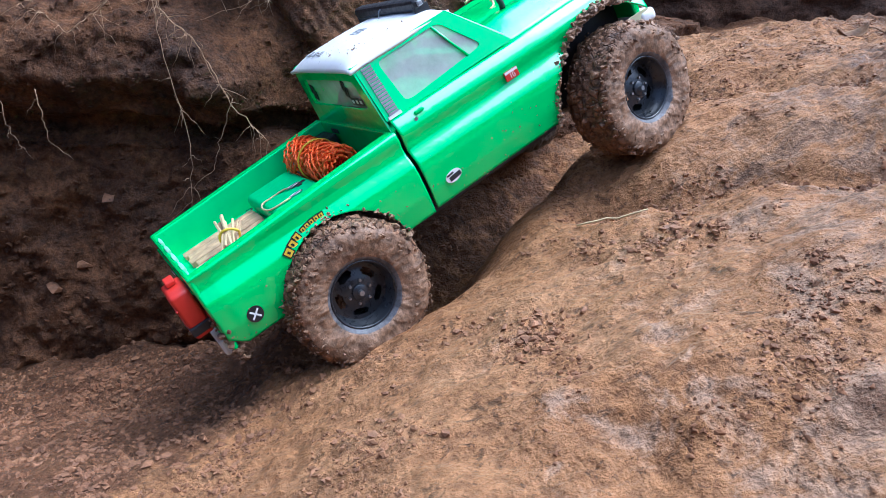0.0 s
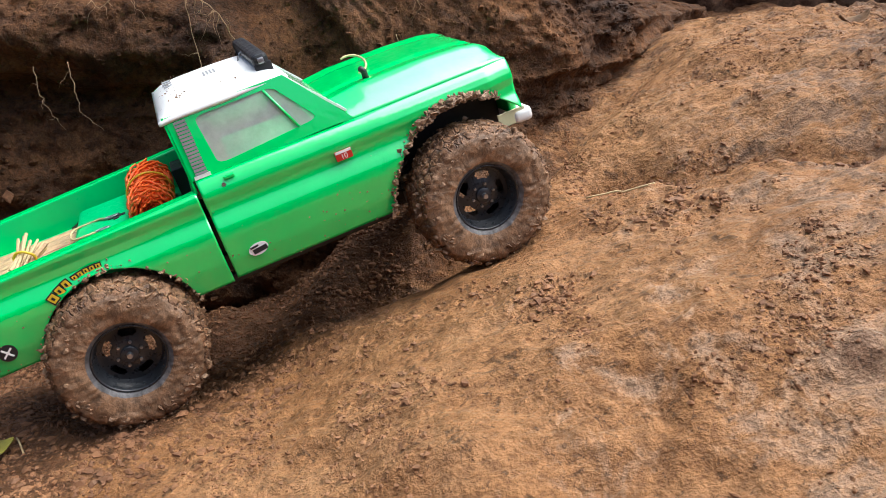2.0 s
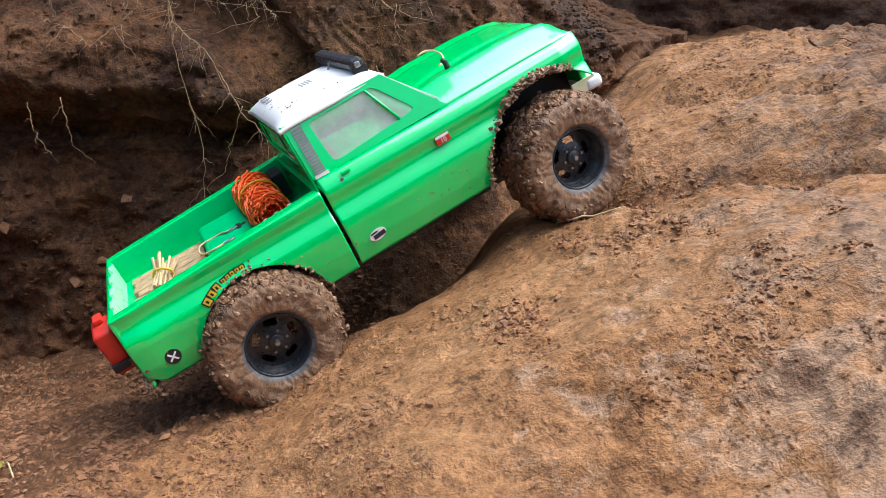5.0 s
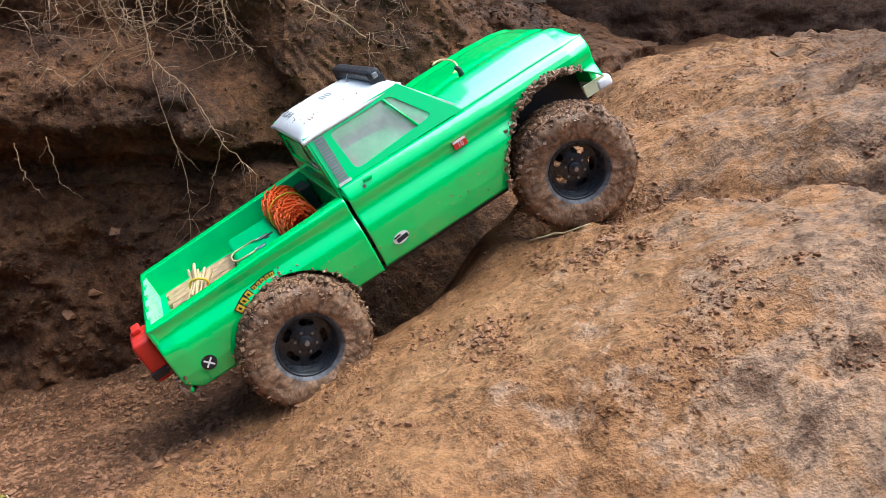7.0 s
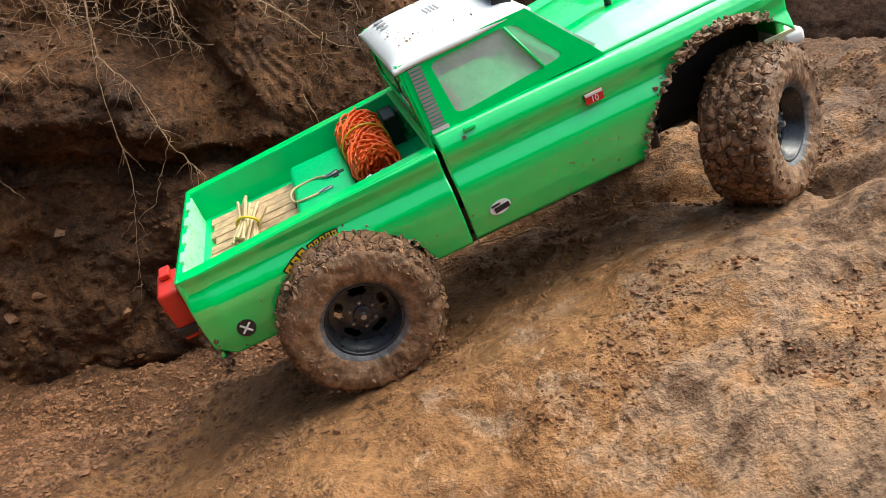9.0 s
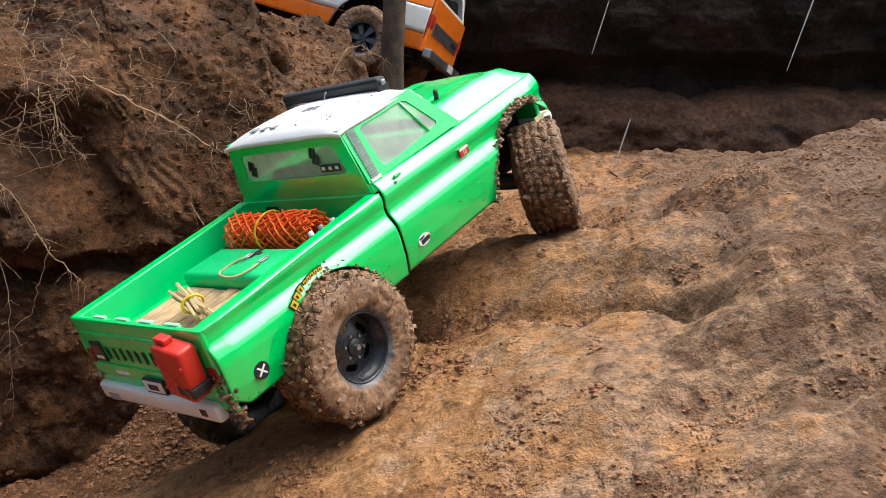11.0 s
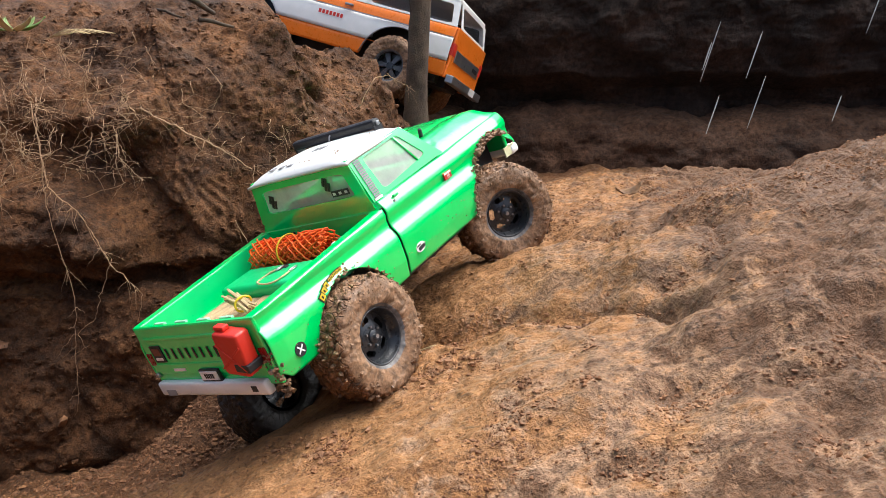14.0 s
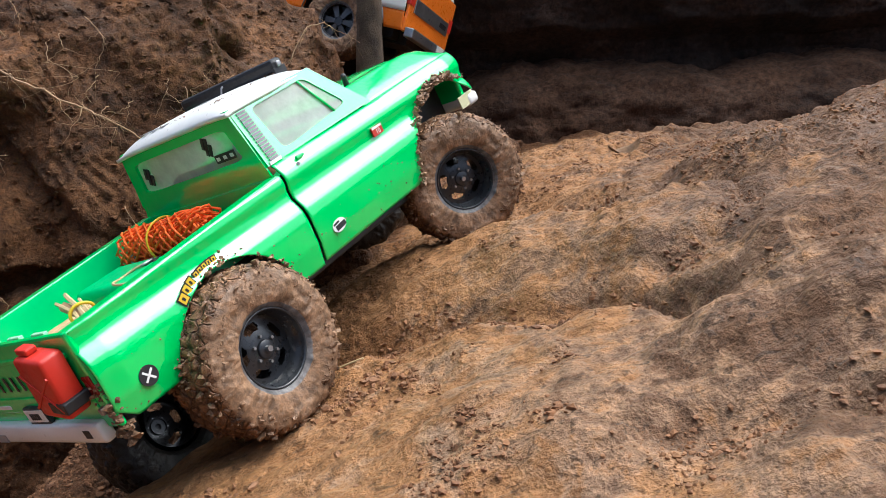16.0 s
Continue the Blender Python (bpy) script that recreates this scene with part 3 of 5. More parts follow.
def rim_mesh():
    """A dished slot wheel: barrel, lip, and a disc with five slots cut through."""
    pieces = [lathe([(0.0285, -0.0195), (0.0288, -0.0212), (0.0278, -0.0218), (0.0268, -0.0205), (0.0262, -0.015), (0.0252, -0.0145), (0.0250, -0.009), (0.0242, -0.0085), (0.0240, 0.02)], 60)]
    n, radii = 80, [0.003, 0.0085, 0.0125, 0.0145, 0.0165, 0.0185, 0.0205, 0.0225, 0.0245]
    yy = [-0.011, -0.011, -0.0098, -0.0092, -0.0086, -0.008, -0.0076, -0.0074, -0.0074]
    verts, faces = [], []
    for k in range(n):
        w = 2 * math.pi * k / n
        for r, y in zip(radii, yy):
            verts.append((r * math.cos(w), y, r * math.sin(w)))
    m = len(radii)
    for k in range(n):
        for j in range(m - 1):
            if j in (3, 4, 5) and (k % 16) in (range(2, 12) if j == 4 else range(3, 11)):
                continue
            a, b2 = k * m + j, ((k + 1) % n) * m + j
            faces.append((a, a + 1, b2 + 1, b2))
    pieces.append((verts, faces))
    pieces.append(lathe([(0.0001, -0.0135), (0.0062, -0.0135), (0.0070, -0.0128), (0.0070, -0.009)], 30))
    return mesh_of("wheel", *joined(pieces), RIM)


def lump_mesh(name, rng, n, place, size, mat):
    """Many small crumbly lumps in one mesh; place() gives each one's middle."""
    ico = bmesh.new()
    bmesh.ops.create_icosphere(ico, subdivisions=1, radius=1)
    bv = np.array([v.co[:] for v in ico.verts])
    bf = np.array([[v.index for v in f.verts] for f in ico.faces])
    ico.free()
    V, F = [], []
    for k in range(n):
        c, s = place(), size[0] * (size[1] * 1.25 / size[0]) ** (rng.random() ** 1.8)
        j = bv * (1 + 1.1 * (np.array([rng.random() for _ in range(len(bv))]) - 0.5))[:, None]
        j = j * np.array([rng.uniform(0.6, 1.5), rng.uniform(0.6, 1.3), rng.uniform(0.55, 1.0)]) * s
        w = rng.uniform(0, 6.28)
        j = np.stack([j[:, 0] * math.cos(w) - j[:, 1] * math.sin(w), j[:, 0] * math.sin(w) + j[:, 1] * math.cos(w), j[:, 2]], 1)
        V.append(j + np.array(c))
        F.append(bf + k * len(bv))
    return mesh_of(name, np.concatenate(V).tolist(), np.concatenate(F).tolist(), mat, False)


def letter_bars(parent, name, x, y0, y1, z0, z1, mat, count, face="back", gap=0.35, label=""):
    bm = bmesh.new()
    for k in range(count):
        a = y0 + (y1 - y0) * k / count
        b = a + (y1 - y0) / count * (1 - gap)
        if face == "back":
            box(bm, x - 0.0004, x, min(a, b), max(a, b), z0, z1)
        else:
            box(bm, min(a, b), max(a, b), x - 0.0003, x + 0.0003, z0, z1)
    return part(name, bm, mat, parent, label)


def word(parent, name, text, size, mat, m, label=""):
    cu = bpy.data.curves.new(name, "FONT")
    cu.body, cu.size, cu.extrude, cu.align_x, cu.align_y = text, size, 0.0001, "CENTER", "CENTER"
    cu.materials.append(mat)
    ob = new(name, cu)
    ob.parent, ob.matrix_basis = parent, m
    return tagged(ob, label)


RIGHT_SIDE = Matrix(((1, 0, 0, 0), (0, 0, -1, 0), (0, 1, 0, 0), (0, 0, 0, 1)))


def on_side(x, z, lean=0.0):
    """A pose on the pickup's right flank, facing out."""
    y = -float(side_y(z, x)) - 0.0006
    return Matrix.Translation((x, y, z)) @ RIGHT_SIDE @ pose(0, 0, 0, 0, 0, lean)


def disc(r, depth=0.0006, squash=1.0, n=36):
    bm = bmesh.new()
    bmesh.ops.create_cone(bm, cap_ends=True, segments=n, radius1=r, radius2=r, depth=depth)
    for v in bm.verts:
        v.co.y *= squash
    return bm


def make_pickup():
    rng = random.Random(3)
    truck = thing("toy_pickup", "bright green scale-model pickup with white roof and muddy tyres", "model truck")
    front_arch, rear_arch = arch(0.316, 0.004, 0.077, 0.013), arch(0.004, 0.0, 0.062, 0.011)
    bed_low = lambda x: max(rear_arch(x), 0.013 + 0.9 * max(0, -0.094 - x)) if x < 0.05 else rear_arch(x)
    bed_top = lambda x: 0.0815 + 0.0085 * (x + 0.105) / 0.2
    cab_low = lambda x: front_arch(x) if x < 0.36 else max(front_arch(x), 0.052)
    cab_top = lambda x: 0.0985
    for side in (-1, 1):
        thick(part("bed_side", side_panel(-0.106, 0.0952, bed_low, bed_top, side, 110), GREEN, truck, "green glossy bed side with a round wheel cut-out"))
        thick(part("cab_side", side_panel(0.0985, 0.374, cab_low, cab_top, side, 130), GREEN, truck, "green door and front wing in one pressing"))
        bm = bmesh.new()
        box(bm, -0.104, 0.094, min(side * 0.0845, side * 0.0975), max(side * 0.0845, side * 0.0975), 0.0795, 0.0822, 0.001)
        for v in bm.verts:
            v.co.z += 0.0085 * (v.co.x + 0.105) / 0.2
        part("bed_rail", bm, GREEN, truck)
        bm = cube(-0.104, 0.094, min(side * 0.0840, side * 0.0855), max(side * 0.0840, side * 0.0855), 0.0545, 0.081)
        for v in bm.verts:
            if v.co.z > 0.07:
                v.co.z += 0.0085 * (v.co.x + 0.105) / 0.2
        part("bed_inner_wall", bm, GREEN_IN, truck)
    # tailgate, pressed in two steps
    bm = bmesh.new()
    box(bm, -0.107, -0.102, -0.0965, 0.0965, 0.013, 0.0825, 0.0022)
    part("tailgate", bm, GREEN, truck, "green tailgate with raised dark lettering and stickers")
    part("tailgate_lining", cube(-0.1022, -0.1005, -0.078, 0.078, 0.0545, 0.0805, 0.0006), MINT, truck, "pale unpainted inside of the tailgate")
    for k in range(4):
        part("tailgate_notch", cube(-0.1034, -0.1000, -0.066 + 0.036 * k, -0.048 + 0.036 * k, 0.0805, 0.0835, 0.0006), MINT, truck)
    part("tailgate_ridge", cube(-0.1085, -0.1065, -0.086, 0.086, 0.0665, 0.0705, 0.0009), GREEN, truck)
    part("tailgate_panel", cube(-0.1083, -0.1065, -0.086, 0.086, 0.028, 0.040, 0.0009), GREEN, truck)
    part("bed_front_wall", cube(0.0925, 0.0952, -0.0965, 0.0965, 0.045, 0.090, 0.0008), GREEN, truck)
    part("bed_floor", cube(-0.103, 0.094, -0.085, 0.085, 0.0515, 0.0545), GREEN_IN, truck)
    part("bed_hump", cube(-0.014, 0.036, -0.068, 0.068, 0.054, 0.0715, 0.005), GREEN_IN, truck, "green raised box on the bed floor", smooth=True)
    for k in range(8):
        y = -0.060 + k * 0.0155
        part("plank", cube(-0.090 + rng.uniform(-0.003, 0.003), -0.016 + rng.uniform(-0.004, 0.002), y, y + 0.0142, 0.0543, 0.0585 + rng.uniform(0, 0.0012), 0.0007), WOOD, truck)
    # bonnet
    n, m = 60, 61
    pts = []
    for x in np.linspace(0.222, 0.3745, n):
        zc = np.interp(x, [0.222, 0.25, 0.31, 0.345, 0.362, 0.370, 0.3745], [0.1135, 0.117, 0.1175, 0.1155, 0.112, 0.1065, 0.0985])
        half = float(side_y(0.0985, x))
        for t in np.linspace(-1, 1, m):
            a = abs(t)
            z = 0.0985 + (zc - 0.0985) * (1 - a ** 4.5) + 0.0022 * math.exp(-((a - 0.66) / 0.10) ** 2) - 0.0012 * math.exp(-((a - 0.42) / 0.06) ** 2)
            pts.append((x, half * t, z))
    thick(part("bonnet", grid_mesh("bonnet", np.array(pts), n, m, GREEN), GREEN, truck, "green bonnet with two long ridges, wet with rain"))
    part("front_panel", cube(0.366, 0.3735, -0.083, 0.083, 0.05, 0.0985, 0.002), GREEN, truck)
    part("grille", cube(0.3725, 0.3755, -0.065, 0.065, 0.066, 0.088, 0.001), STEEL, truck)
    part("bumper", cube(0.366, 0.3845, -0.090, 0.090, 0.040, 0.0525, 0.004), WHITE, truck, "white front bumper", smooth=True)
    for side in (-1, 1):
        part("bumper_return", cube(0.352, 0.378, min(side * 0.0868, side * 0.0886), max(side * 0.0868, side * 0.0886), 0.0420, 0.0545, 0.0006), CREAM, truck, "unpainted cream inside of the bumper")
    part("bumper", cube(-0.1135, -0.104, -0.080, 0.0945, 0.005, 0.0205, 0.0028), WHITE, truck, "white rear bumper with mud at its corner", smooth=True)
    # greenhouse: a painted frame with a pane in each opening
    yb, yt = 0.0905, 0.0785
    for side in (-1, 1):
        at = lambda x, z: Vector((x, side * (yb + (yt - yb) * (z - 0.0985) / 0.05), z))
        outer = [at(0.0965, 0.0985), at(0.233, 0.0995), at(0.192, 0.149), at(0.096, 0.149)]
        inner = rounded([at(0.1205, 0.1035), at(0.2065, 0.1095), at(0.1805, 0.1435), at(0.1165, 0.1425)], 0.12)
        thick(part("cab_frame", mesh_of("cab_frame", *ring_panel(square(outer), inner), GREEN, False), GREEN, truck, "green cab pillars round a side window"), 0.002)
        c = sum(inner, Vector()) / len(inner)
        pane = [c + (p - c) * 1.03 + Vector((0, -side * 0.0012, 0)) for p in inner]
        part("side_window", mesh_of("side_window", pane, [tuple(range(len(pane)))], GLASS, False), GLASS, truck, "clear side window with sky reflection as a pale film")
        v, f = tube([at(0.1895, 0.108), at(0.1735, 0.1432)], 0.0011, 6)
        part("quarter_light_bar", mesh_of("bar", v, f, GREEN), GREEN, truck)
    outer = [Vector((0.0968, -0.0905, 0.088)), Vector((0.0968, 0.0905, 0.088)), Vector((0.0955, 0.0785, 0.149)), Vector((0.0955, -0.0785, 0.149))]
    inner = rounded([Vector((0.096, -0.0715, 0.110)), Vector((0.096, 0.0715, 0.110)), Vector((0.0957, 0.066, 0.1375)), Vector((0.0957, -0.066, 0.1375))], 0.12)
    thick(part("cab_back", mesh_of("cab_back", *ring_panel(square(outer), inner), GREEN, False), GREEN, truck, "green cab back wall round the rear window"), 0.0018)
    part("rear_window", mesh_of("rear_window", [p + Vector((0.0008, 0, 0)) for p in inner], [tuple(range(len(inner)))], GLASS, False), GLASS, truck, "clear rear window with sky reflection as a pale film and black stickers")
    outer = [Vector((0.231, -0.084, 0.106)), Vector((0.231, 0.084, 0.106)), Vector((0.1925, 0.0785, 0.149)), Vector((0.1925, -0.0785, 0.149))]
    inner = rounded([Vector((0.2275, -0.079, 0.110)), Vector((0.2275, 0.079, 0.110)), Vector((0.1965, 0.073, 0.1445)), Vector((0.1965, -0.073, 0.1445))], 0.1)
    thick(part("windscreen_frame", mesh_of("windscreen_frame", *ring_panel(square(outer), inner), WHITE, False), WHITE, truck, "white windscreen surround"), 0.002)
    part("windscreen", mesh_of("windscreen", [p + Vector((-0.001, 0, 0)) for p in inner], [tuple(range(len(inner)))], GLASS, False), GLASS, truck, "rain-speckled clear windscreen")
    n, m = 44, 45
    pts = []
    for s_ in np.linspace(-1, 1, n):
        for t in np.linspace(-1, 1, m):
            x, y = 0.1435 + 0.053 * s_, 0.0815 * t * (1 - 0.05 * (s_ > 0) * s_)
            z = 0.1472 + 0.0085 * (1 - abs(s_) ** 7) * (1 - abs(t) ** 7) + 0.003 * (1 - t * t) * (1 - s_ * s_)
            pts.append((x, y, z))
    thick(part("roof", grid_mesh("roof", np.array(pts), n, m, WHITE), WHITE, truck, "white roof specked with mud"), 0.003)
    for x, y, a in ((0.103, 0.045, 0.004), (0.103, 0.030, 0.0035), (0.104, 0.016, 0.004)):
        part("roof_print", cube(x, x + 0.008, y - a, y + a, 0.1565, 0.1572), GREYP, truck, m=pose(0, 0, 0, 0, 0, 0))
    for k in range(4):
        part("roof_print", cube(0.138 + 0.003 * k, 0.1395 + 0.003 * k, -0.010, 0.010, 0.1582, 0.1590), GREYP, truck)
    # cab inside
    part("cab_floor", cube(0.100, 0.232, -0.086, 0.086, 0.080, 0.084), GREEN_IN, truck)
    part("seat", cube(0.112, 0.13, -0.06, 0.06, 0.084, 0.112, 0.006), SEAT, truck, "brown bench seat", smooth=True)
    part("dashboard", cube(0.205, 0.228, -0.08, 0.08, 0.088, 0.103, 0.003), GREEN_IN, truck)
    v, f = tube([Vector((0.188 + 0.007 * math.cos(w), 0.035 + 0.017 * math.sin(w), 0.110 + 0.015 * math.cos(w))) for w in np.linspace(0, 6.28, 25)], 0.0014, 6)
    part("steering_wheel", mesh_of("steering_wheel", v, f, BLACK), BLACK, truck)
    # roof light bar
    bar = part("light_bar", cube(0.176, 0.189, -0.060, 0.078, 0.1565, 0.1675, 0.0035), BLACK, truck, "black light bar on the roof")
    for y in (-0.058, 0.074):
        part("bracket", cube(0.176, 0.190, y - 0.0015, y + 0.0015, 0.152, 0.160, 0.0006), BLACK, bar)
        part("bolt", cube(0.180, 0.185, y - 0.004, y + 0.004, 0.1595, 0.1645, 0.001), STEEL, bar)
    v, f = tube([(0.181, 0.01, 0.165), (0.174, 0.01, 0.163), (0.17, 0.01, 0.157)], 0.0009, 6)
    part("wire", mesh_of("wire", v, f, STEEL), STEEL, bar)
    # aerial loop and stub on the bonnet
    v, f = tube([Vector((0.262, -0.022, 0.117)) + Vector((0.012 * math.sin(w), 0.016 * (1 - math.cos(w)), 0.012 * math.sin(w * 0.5) ** 2)) for w in np.linspace(0, 3.6, 16)], 0.0011, 6)
    part("winch_rope_loop", mesh_of("loop", v, f, STRAW), STRAW, truck, "pale rope loop on the bonnet")
    v, f = tube([(0.262, -0.045, 0.115), (0.262, -0.046, 0.122), (0.259, -0.049, 0.126)], [0.003, 0.0028, 0.0024], 8)
    part("body_post", mesh_of("body_post", v, f, BLACK), BLACK, truck, "black rubber body post")
    # printed vents, badges, handles
    for side in (-1,):
        bm = bmesh.new()
        for k in range(16):
            z = 0.1015 + k * 0.0027
            x = 0.1055
            y = -(0.0905 - 0.012 * (z - 0.0985) / 0.05) - 0.0007
            box(bm, x - 0.0048, x + 0.0048, y - 0.0004, y + 0.0004, z, z + 0.0019)
        part("pillar_vent", bm, GREYP, truck, "grey ribbed vent print on the rear pillar")
        part("pillar_badge", cube(0.1005, 0.1105, -0.0822, -0.0808, 0.124, 0.129), WHITE, truck)
        word(truck, "pillar_script", "Custom", 0.0036, BLACK, Matrix.Translation((0.1055, -0.0828, 0.1265)) @ RIGHT_SIDE)
        part("pillar_foot", cube(0.099, 0.112, -0.0912, -0.0895, 0.0985, 0.1012), WHITE, truck)
    handle = part("door_handle", cube(0.119, 0.128, -0.0985, -0.0955, 0.0925, 0.0955, 0.0008), GREEN, truck)
    part("lock", disc(0.0016), STEEL, handle, m=on_side(0.1175, 0.0895))
    badge = part("wing_badge", cube(0.2065, 0.2205, -0.1003, -0.0985, 0.0725, 0.0805, 0.0003), RED, truck, "red and white model badge")
    part("badge_top", cube(0.2068, 0.2202, -0.1007, -0.0999, 0.0785, 0.0805), WHITE, badge)
    word(badge, "badge_number", "10", 0.0062, WHITE, Matrix.Translation((0.2135, -0.1006, 0.0755)) @ RIGHT_SIDE)
    ov = part("oval_sticker", disc(0.0082, 0.0006, 0.62), WHITE, truck, "white oval sticker with a dark picture", m=on_side(0.1225, 0.0315, 6))
    part("sticker_print", cube(-0.005, 0.007, -0.003, 0.001, 0.0003, 0.0007), BLACK, ov)
    part("sticker_print", cube(-0.006, 0.001, 0.002, 0.0035, 0.0003, 0.0007), BLACK, ov)
    em = part("round_sticker", disc(0.0068, 0.0006), BLACK, truck, "black round sticker with a pale cross", m=on_side(-0.078, 0.031))
    part("sticker_cross", cube(-0.005, 0.005, -0.0007, 0.0007, 0.0003, 0.0007), WHITE, em, m=pose(0, 0, 0, 0, 0, 40))
    part("sticker_cross", cube(-0.005, 0.005, -0.0007, 0.0007, 0.0003, 0.0008), WHITE, em, m=pose(0, 0, 0, 0, 0, 130))
    # yellow print that follows the rear wheel cut-out
    for k, (deg, h, half) in enumerate(((121, 0.0036, 0.0034), (115, 0.0036, 0.0031), (109.5, 0.0036, 0.0029), (103, 0.0021, 0.0022), (99, 0.0021, 0.0022), (95, 0.0021, 0.0022), (91, 0.0021, 0.0022), (87, 0.0021, 0.0022))):
        w = radians(deg)
        x, z = 0.004 + 0.0672 * math.cos(w), 0.0672 * math.sin(w)
        pl = part("arch_print", cube(-half - 0.0005, half + 0.0005, -h - 0.0006, h + 0.0006, -0.0001, 0.0003), BLACK, truck, m=on_side(x, z, deg - 90))
        part("print_bar", cube(-half + 0.0006, half - 0.0004, -h + 0.0004, h - 0.0004, 0.0002, 0.0006), YELLOW, pl)
        part("print_gap", cube(-half * 0.3, half * 0.25, -h * 0.4, h * 0.4, 0.0003, 0.0008), BLACK, pl)
    # tailgate print
    letter_bars(truck, "tailgate_lettering", -0.1076, 0.058, -0.047, 0.0455, 0.0570, BLACK, 9, gap=0.74, label="row of thin black raised letters")
    st = part("tailgate_sticker", cube(-0.1082, -0.1069, 0.064, 0.082, 0.042, 0.061), BLACK, truck, "dark square sticker")
    part("sticker_print", cube(-0.1086, -0.108, 0.067, 0.079, 0.050, 0.058), SEAT, st)
    part("sticker_print", cube(-0.1086, -0.108, 0.067, 0.079, 0.0445, 0.0475), WHITE, st)
    pl = part("number_plate", cube(-0.1115, -0.108, -0.016, 0.014, 0.0205, 0.0335, 0.0005), BLACK, truck, "small white number plate in a dark frame")
    part("plate_face", cube(-0.1121, -0.1112, -0.0145, 0.0125, 0.0225, 0.032), WHITE, pl)
    letter_bars(pl, "plate_bars", -0.1121, 0.006, -0.009, 0.0245, 0.0295, BLACK, 5, gap=0.4)
    part("tailgate_mark", cube(-0.1088, -0.108, 0.038, 0.058, 0.0315, 0.0345), WHITE, truck, "small red and white mark")
    part("bumper_print", cube(-0.1139, -0.1133, 0.066, 0.082, 0.006, 0.0125), GREYP, truck, "grey printed patch on the bumper")
    part("bumper_hole", cube(-0.1139, -0.113, -0.066, -0.058, 0.010, 0.016), BLACK, truck)
    for y in (-0.0905, 0.0905):
        part("tail_lamp", cube(-0.1078, -0.1062, y - 0.005, y + 0.005, 0.038, 0.052, 0.001), LAMP_RED, truck, "dark red tail lamp")
        part("bolt", cube(-0.111, -0.107, y - 0.0025, y + 0.0025, 0.025, 0.030, 0.001), STEEL, truck)
    # jerry can on the tailgate
    can_m = Matrix.Translation((-0.1165, -0.070, 0.057)) @ pose(0, 0, 0, 8, 0, 0)
    can = part("jerry_can", cube(-0.0085, 0.0085, -0.0165, 0.0165, -0.023, 0.020, 0.003), RED, truck, "red plastic jerry can strapped to the tailgate", m=can_m, smooth=True)
    bm = cube(-0.004, 0.004, 0.002, 0.0155, 0.020, 0.0245, 0.0012)
    part("can_spout", bm, RED, can)
    for w in (38, -38):
        part("can_rib", cube(-0.0093, -0.0078, -0.020, 0.020, -0.001, 0.001, 0.0004), RED, can, m=pose(0, 0, -0.004, w, 0, 0))
    part("can_strap", cube(-0.0092, 0.0092, -0.0180, 0.0005, -0.018, -0.010, 0.001), BLACK, can, "black strap", m=pose(0, -0.001, 0, 0, 0, 0))
    part("can_mount", cube(0.007, 0.0105, -0.012, 0.012, -0.02, 0.015), BLACK, can)
    # stickers on the rear glass and bed
    for y, z in ((0.056, 0.123), (-0.036, 0.129)):
        g = part("glass_sticker", cube(0.0945, 0.0952, y - 0.0016, y + 0.0016, z - 0.0075, z + 0.0075), BLACK, truck, m=Matrix.Translation((0, y, z)) @ pose(0, 0, 0, 25, 0, 0) @ Matrix.Translation((0, -y, -z)))
        part("sticker_hook", cube(0.0945, 0.0953, y + 0.0025, y + 0.0055, z - 0.003, z + 0.007), BLACK, g)
        part("sticker_hook", cube(0.0945, 0.0953, y - 0.0055, y - 0.0025, z - 0.007, z + 0.003), BLACK, g)
    for k in range(3):
        y = -0.043 - k * 0.0088
        g = part("glass_label", cube(0.0945, 0.0952, y - 0.004, y + 0.004, 0.1135, 0.1205), BLACK, truck)
        part("label_mark", cube(0.0941, 0.0947, y - 0.002, y + 0.002, 0.1155, 0.1185), WHITE, g)
    part("bed_label", cube(0.0917, 0.0925, 0.040, 0.058, 0.080, 0.0845), BLACK, truck)
    em = part("hump_emblem", cube(0.016, 0.031, -0.003, 0.003, 0.0713, 0.0719), BLACK, truck, "thin black outline emblem")
    part("emblem_arm", cube(0.021, 0.026, -0.008, 0.008, 0.0713, 0.0720), BLACK, em)
    # chassis
    for y in (-0.034, 0.034):
        part("frame_rail", cube(-0.07, 0.365, y - 0.004, y + 0.004, -0.002, 0.014, 0.001), BLACK, truck)
        part("inner_arch", cube(0.244, 0.366, y - 0.022 if y < 0 else y, y if y < 0 else y + 0.022, 0.018, 0.096), BLACK, truck, "black inner wing")
        part("inner_arch", cube(-0.06, 0.065, y * 1.7 - 0.016, y * 1.7 + 0.016, 0.02, 0.051), BLACK, truck, "black inner wing")
        part("rock_slider", cube(0.085, 0.245, y * 2.2 - 0.004, y * 2.2 + 0.004, 0.002, 0.010, 0.002), BLACK, truck)
        part("door_card", cube(0.1, 0.24, y * 2.6 - 0.001, y * 2.6 + 0.001, 0.014, 0.088), BLACK, truck)
        for x in (0.262, 0.045):
            turns = [Vector((x + 0.0075 * math.cos(w), y * 1.75 + 0.0075 * math.sin(w), 0.0 + 0.0011 * w)) for w in np.linspace(0, 44, 140)]
            v, f = tube(turns, 0.0014, 5)
            part("shock_spring", mesh_of("shock_spring", v, f, BLACK), BLACK, truck, "black coil spring", m=pose(0, 0, 0.012))
            v, f = tube([(x, y * 1.75, 0.0), (x, y * 1.75, 0.075)], 0.0042, 10)
            part("shock_body", mesh_of("shock_body", v, f, STEEL), STEEL, truck)
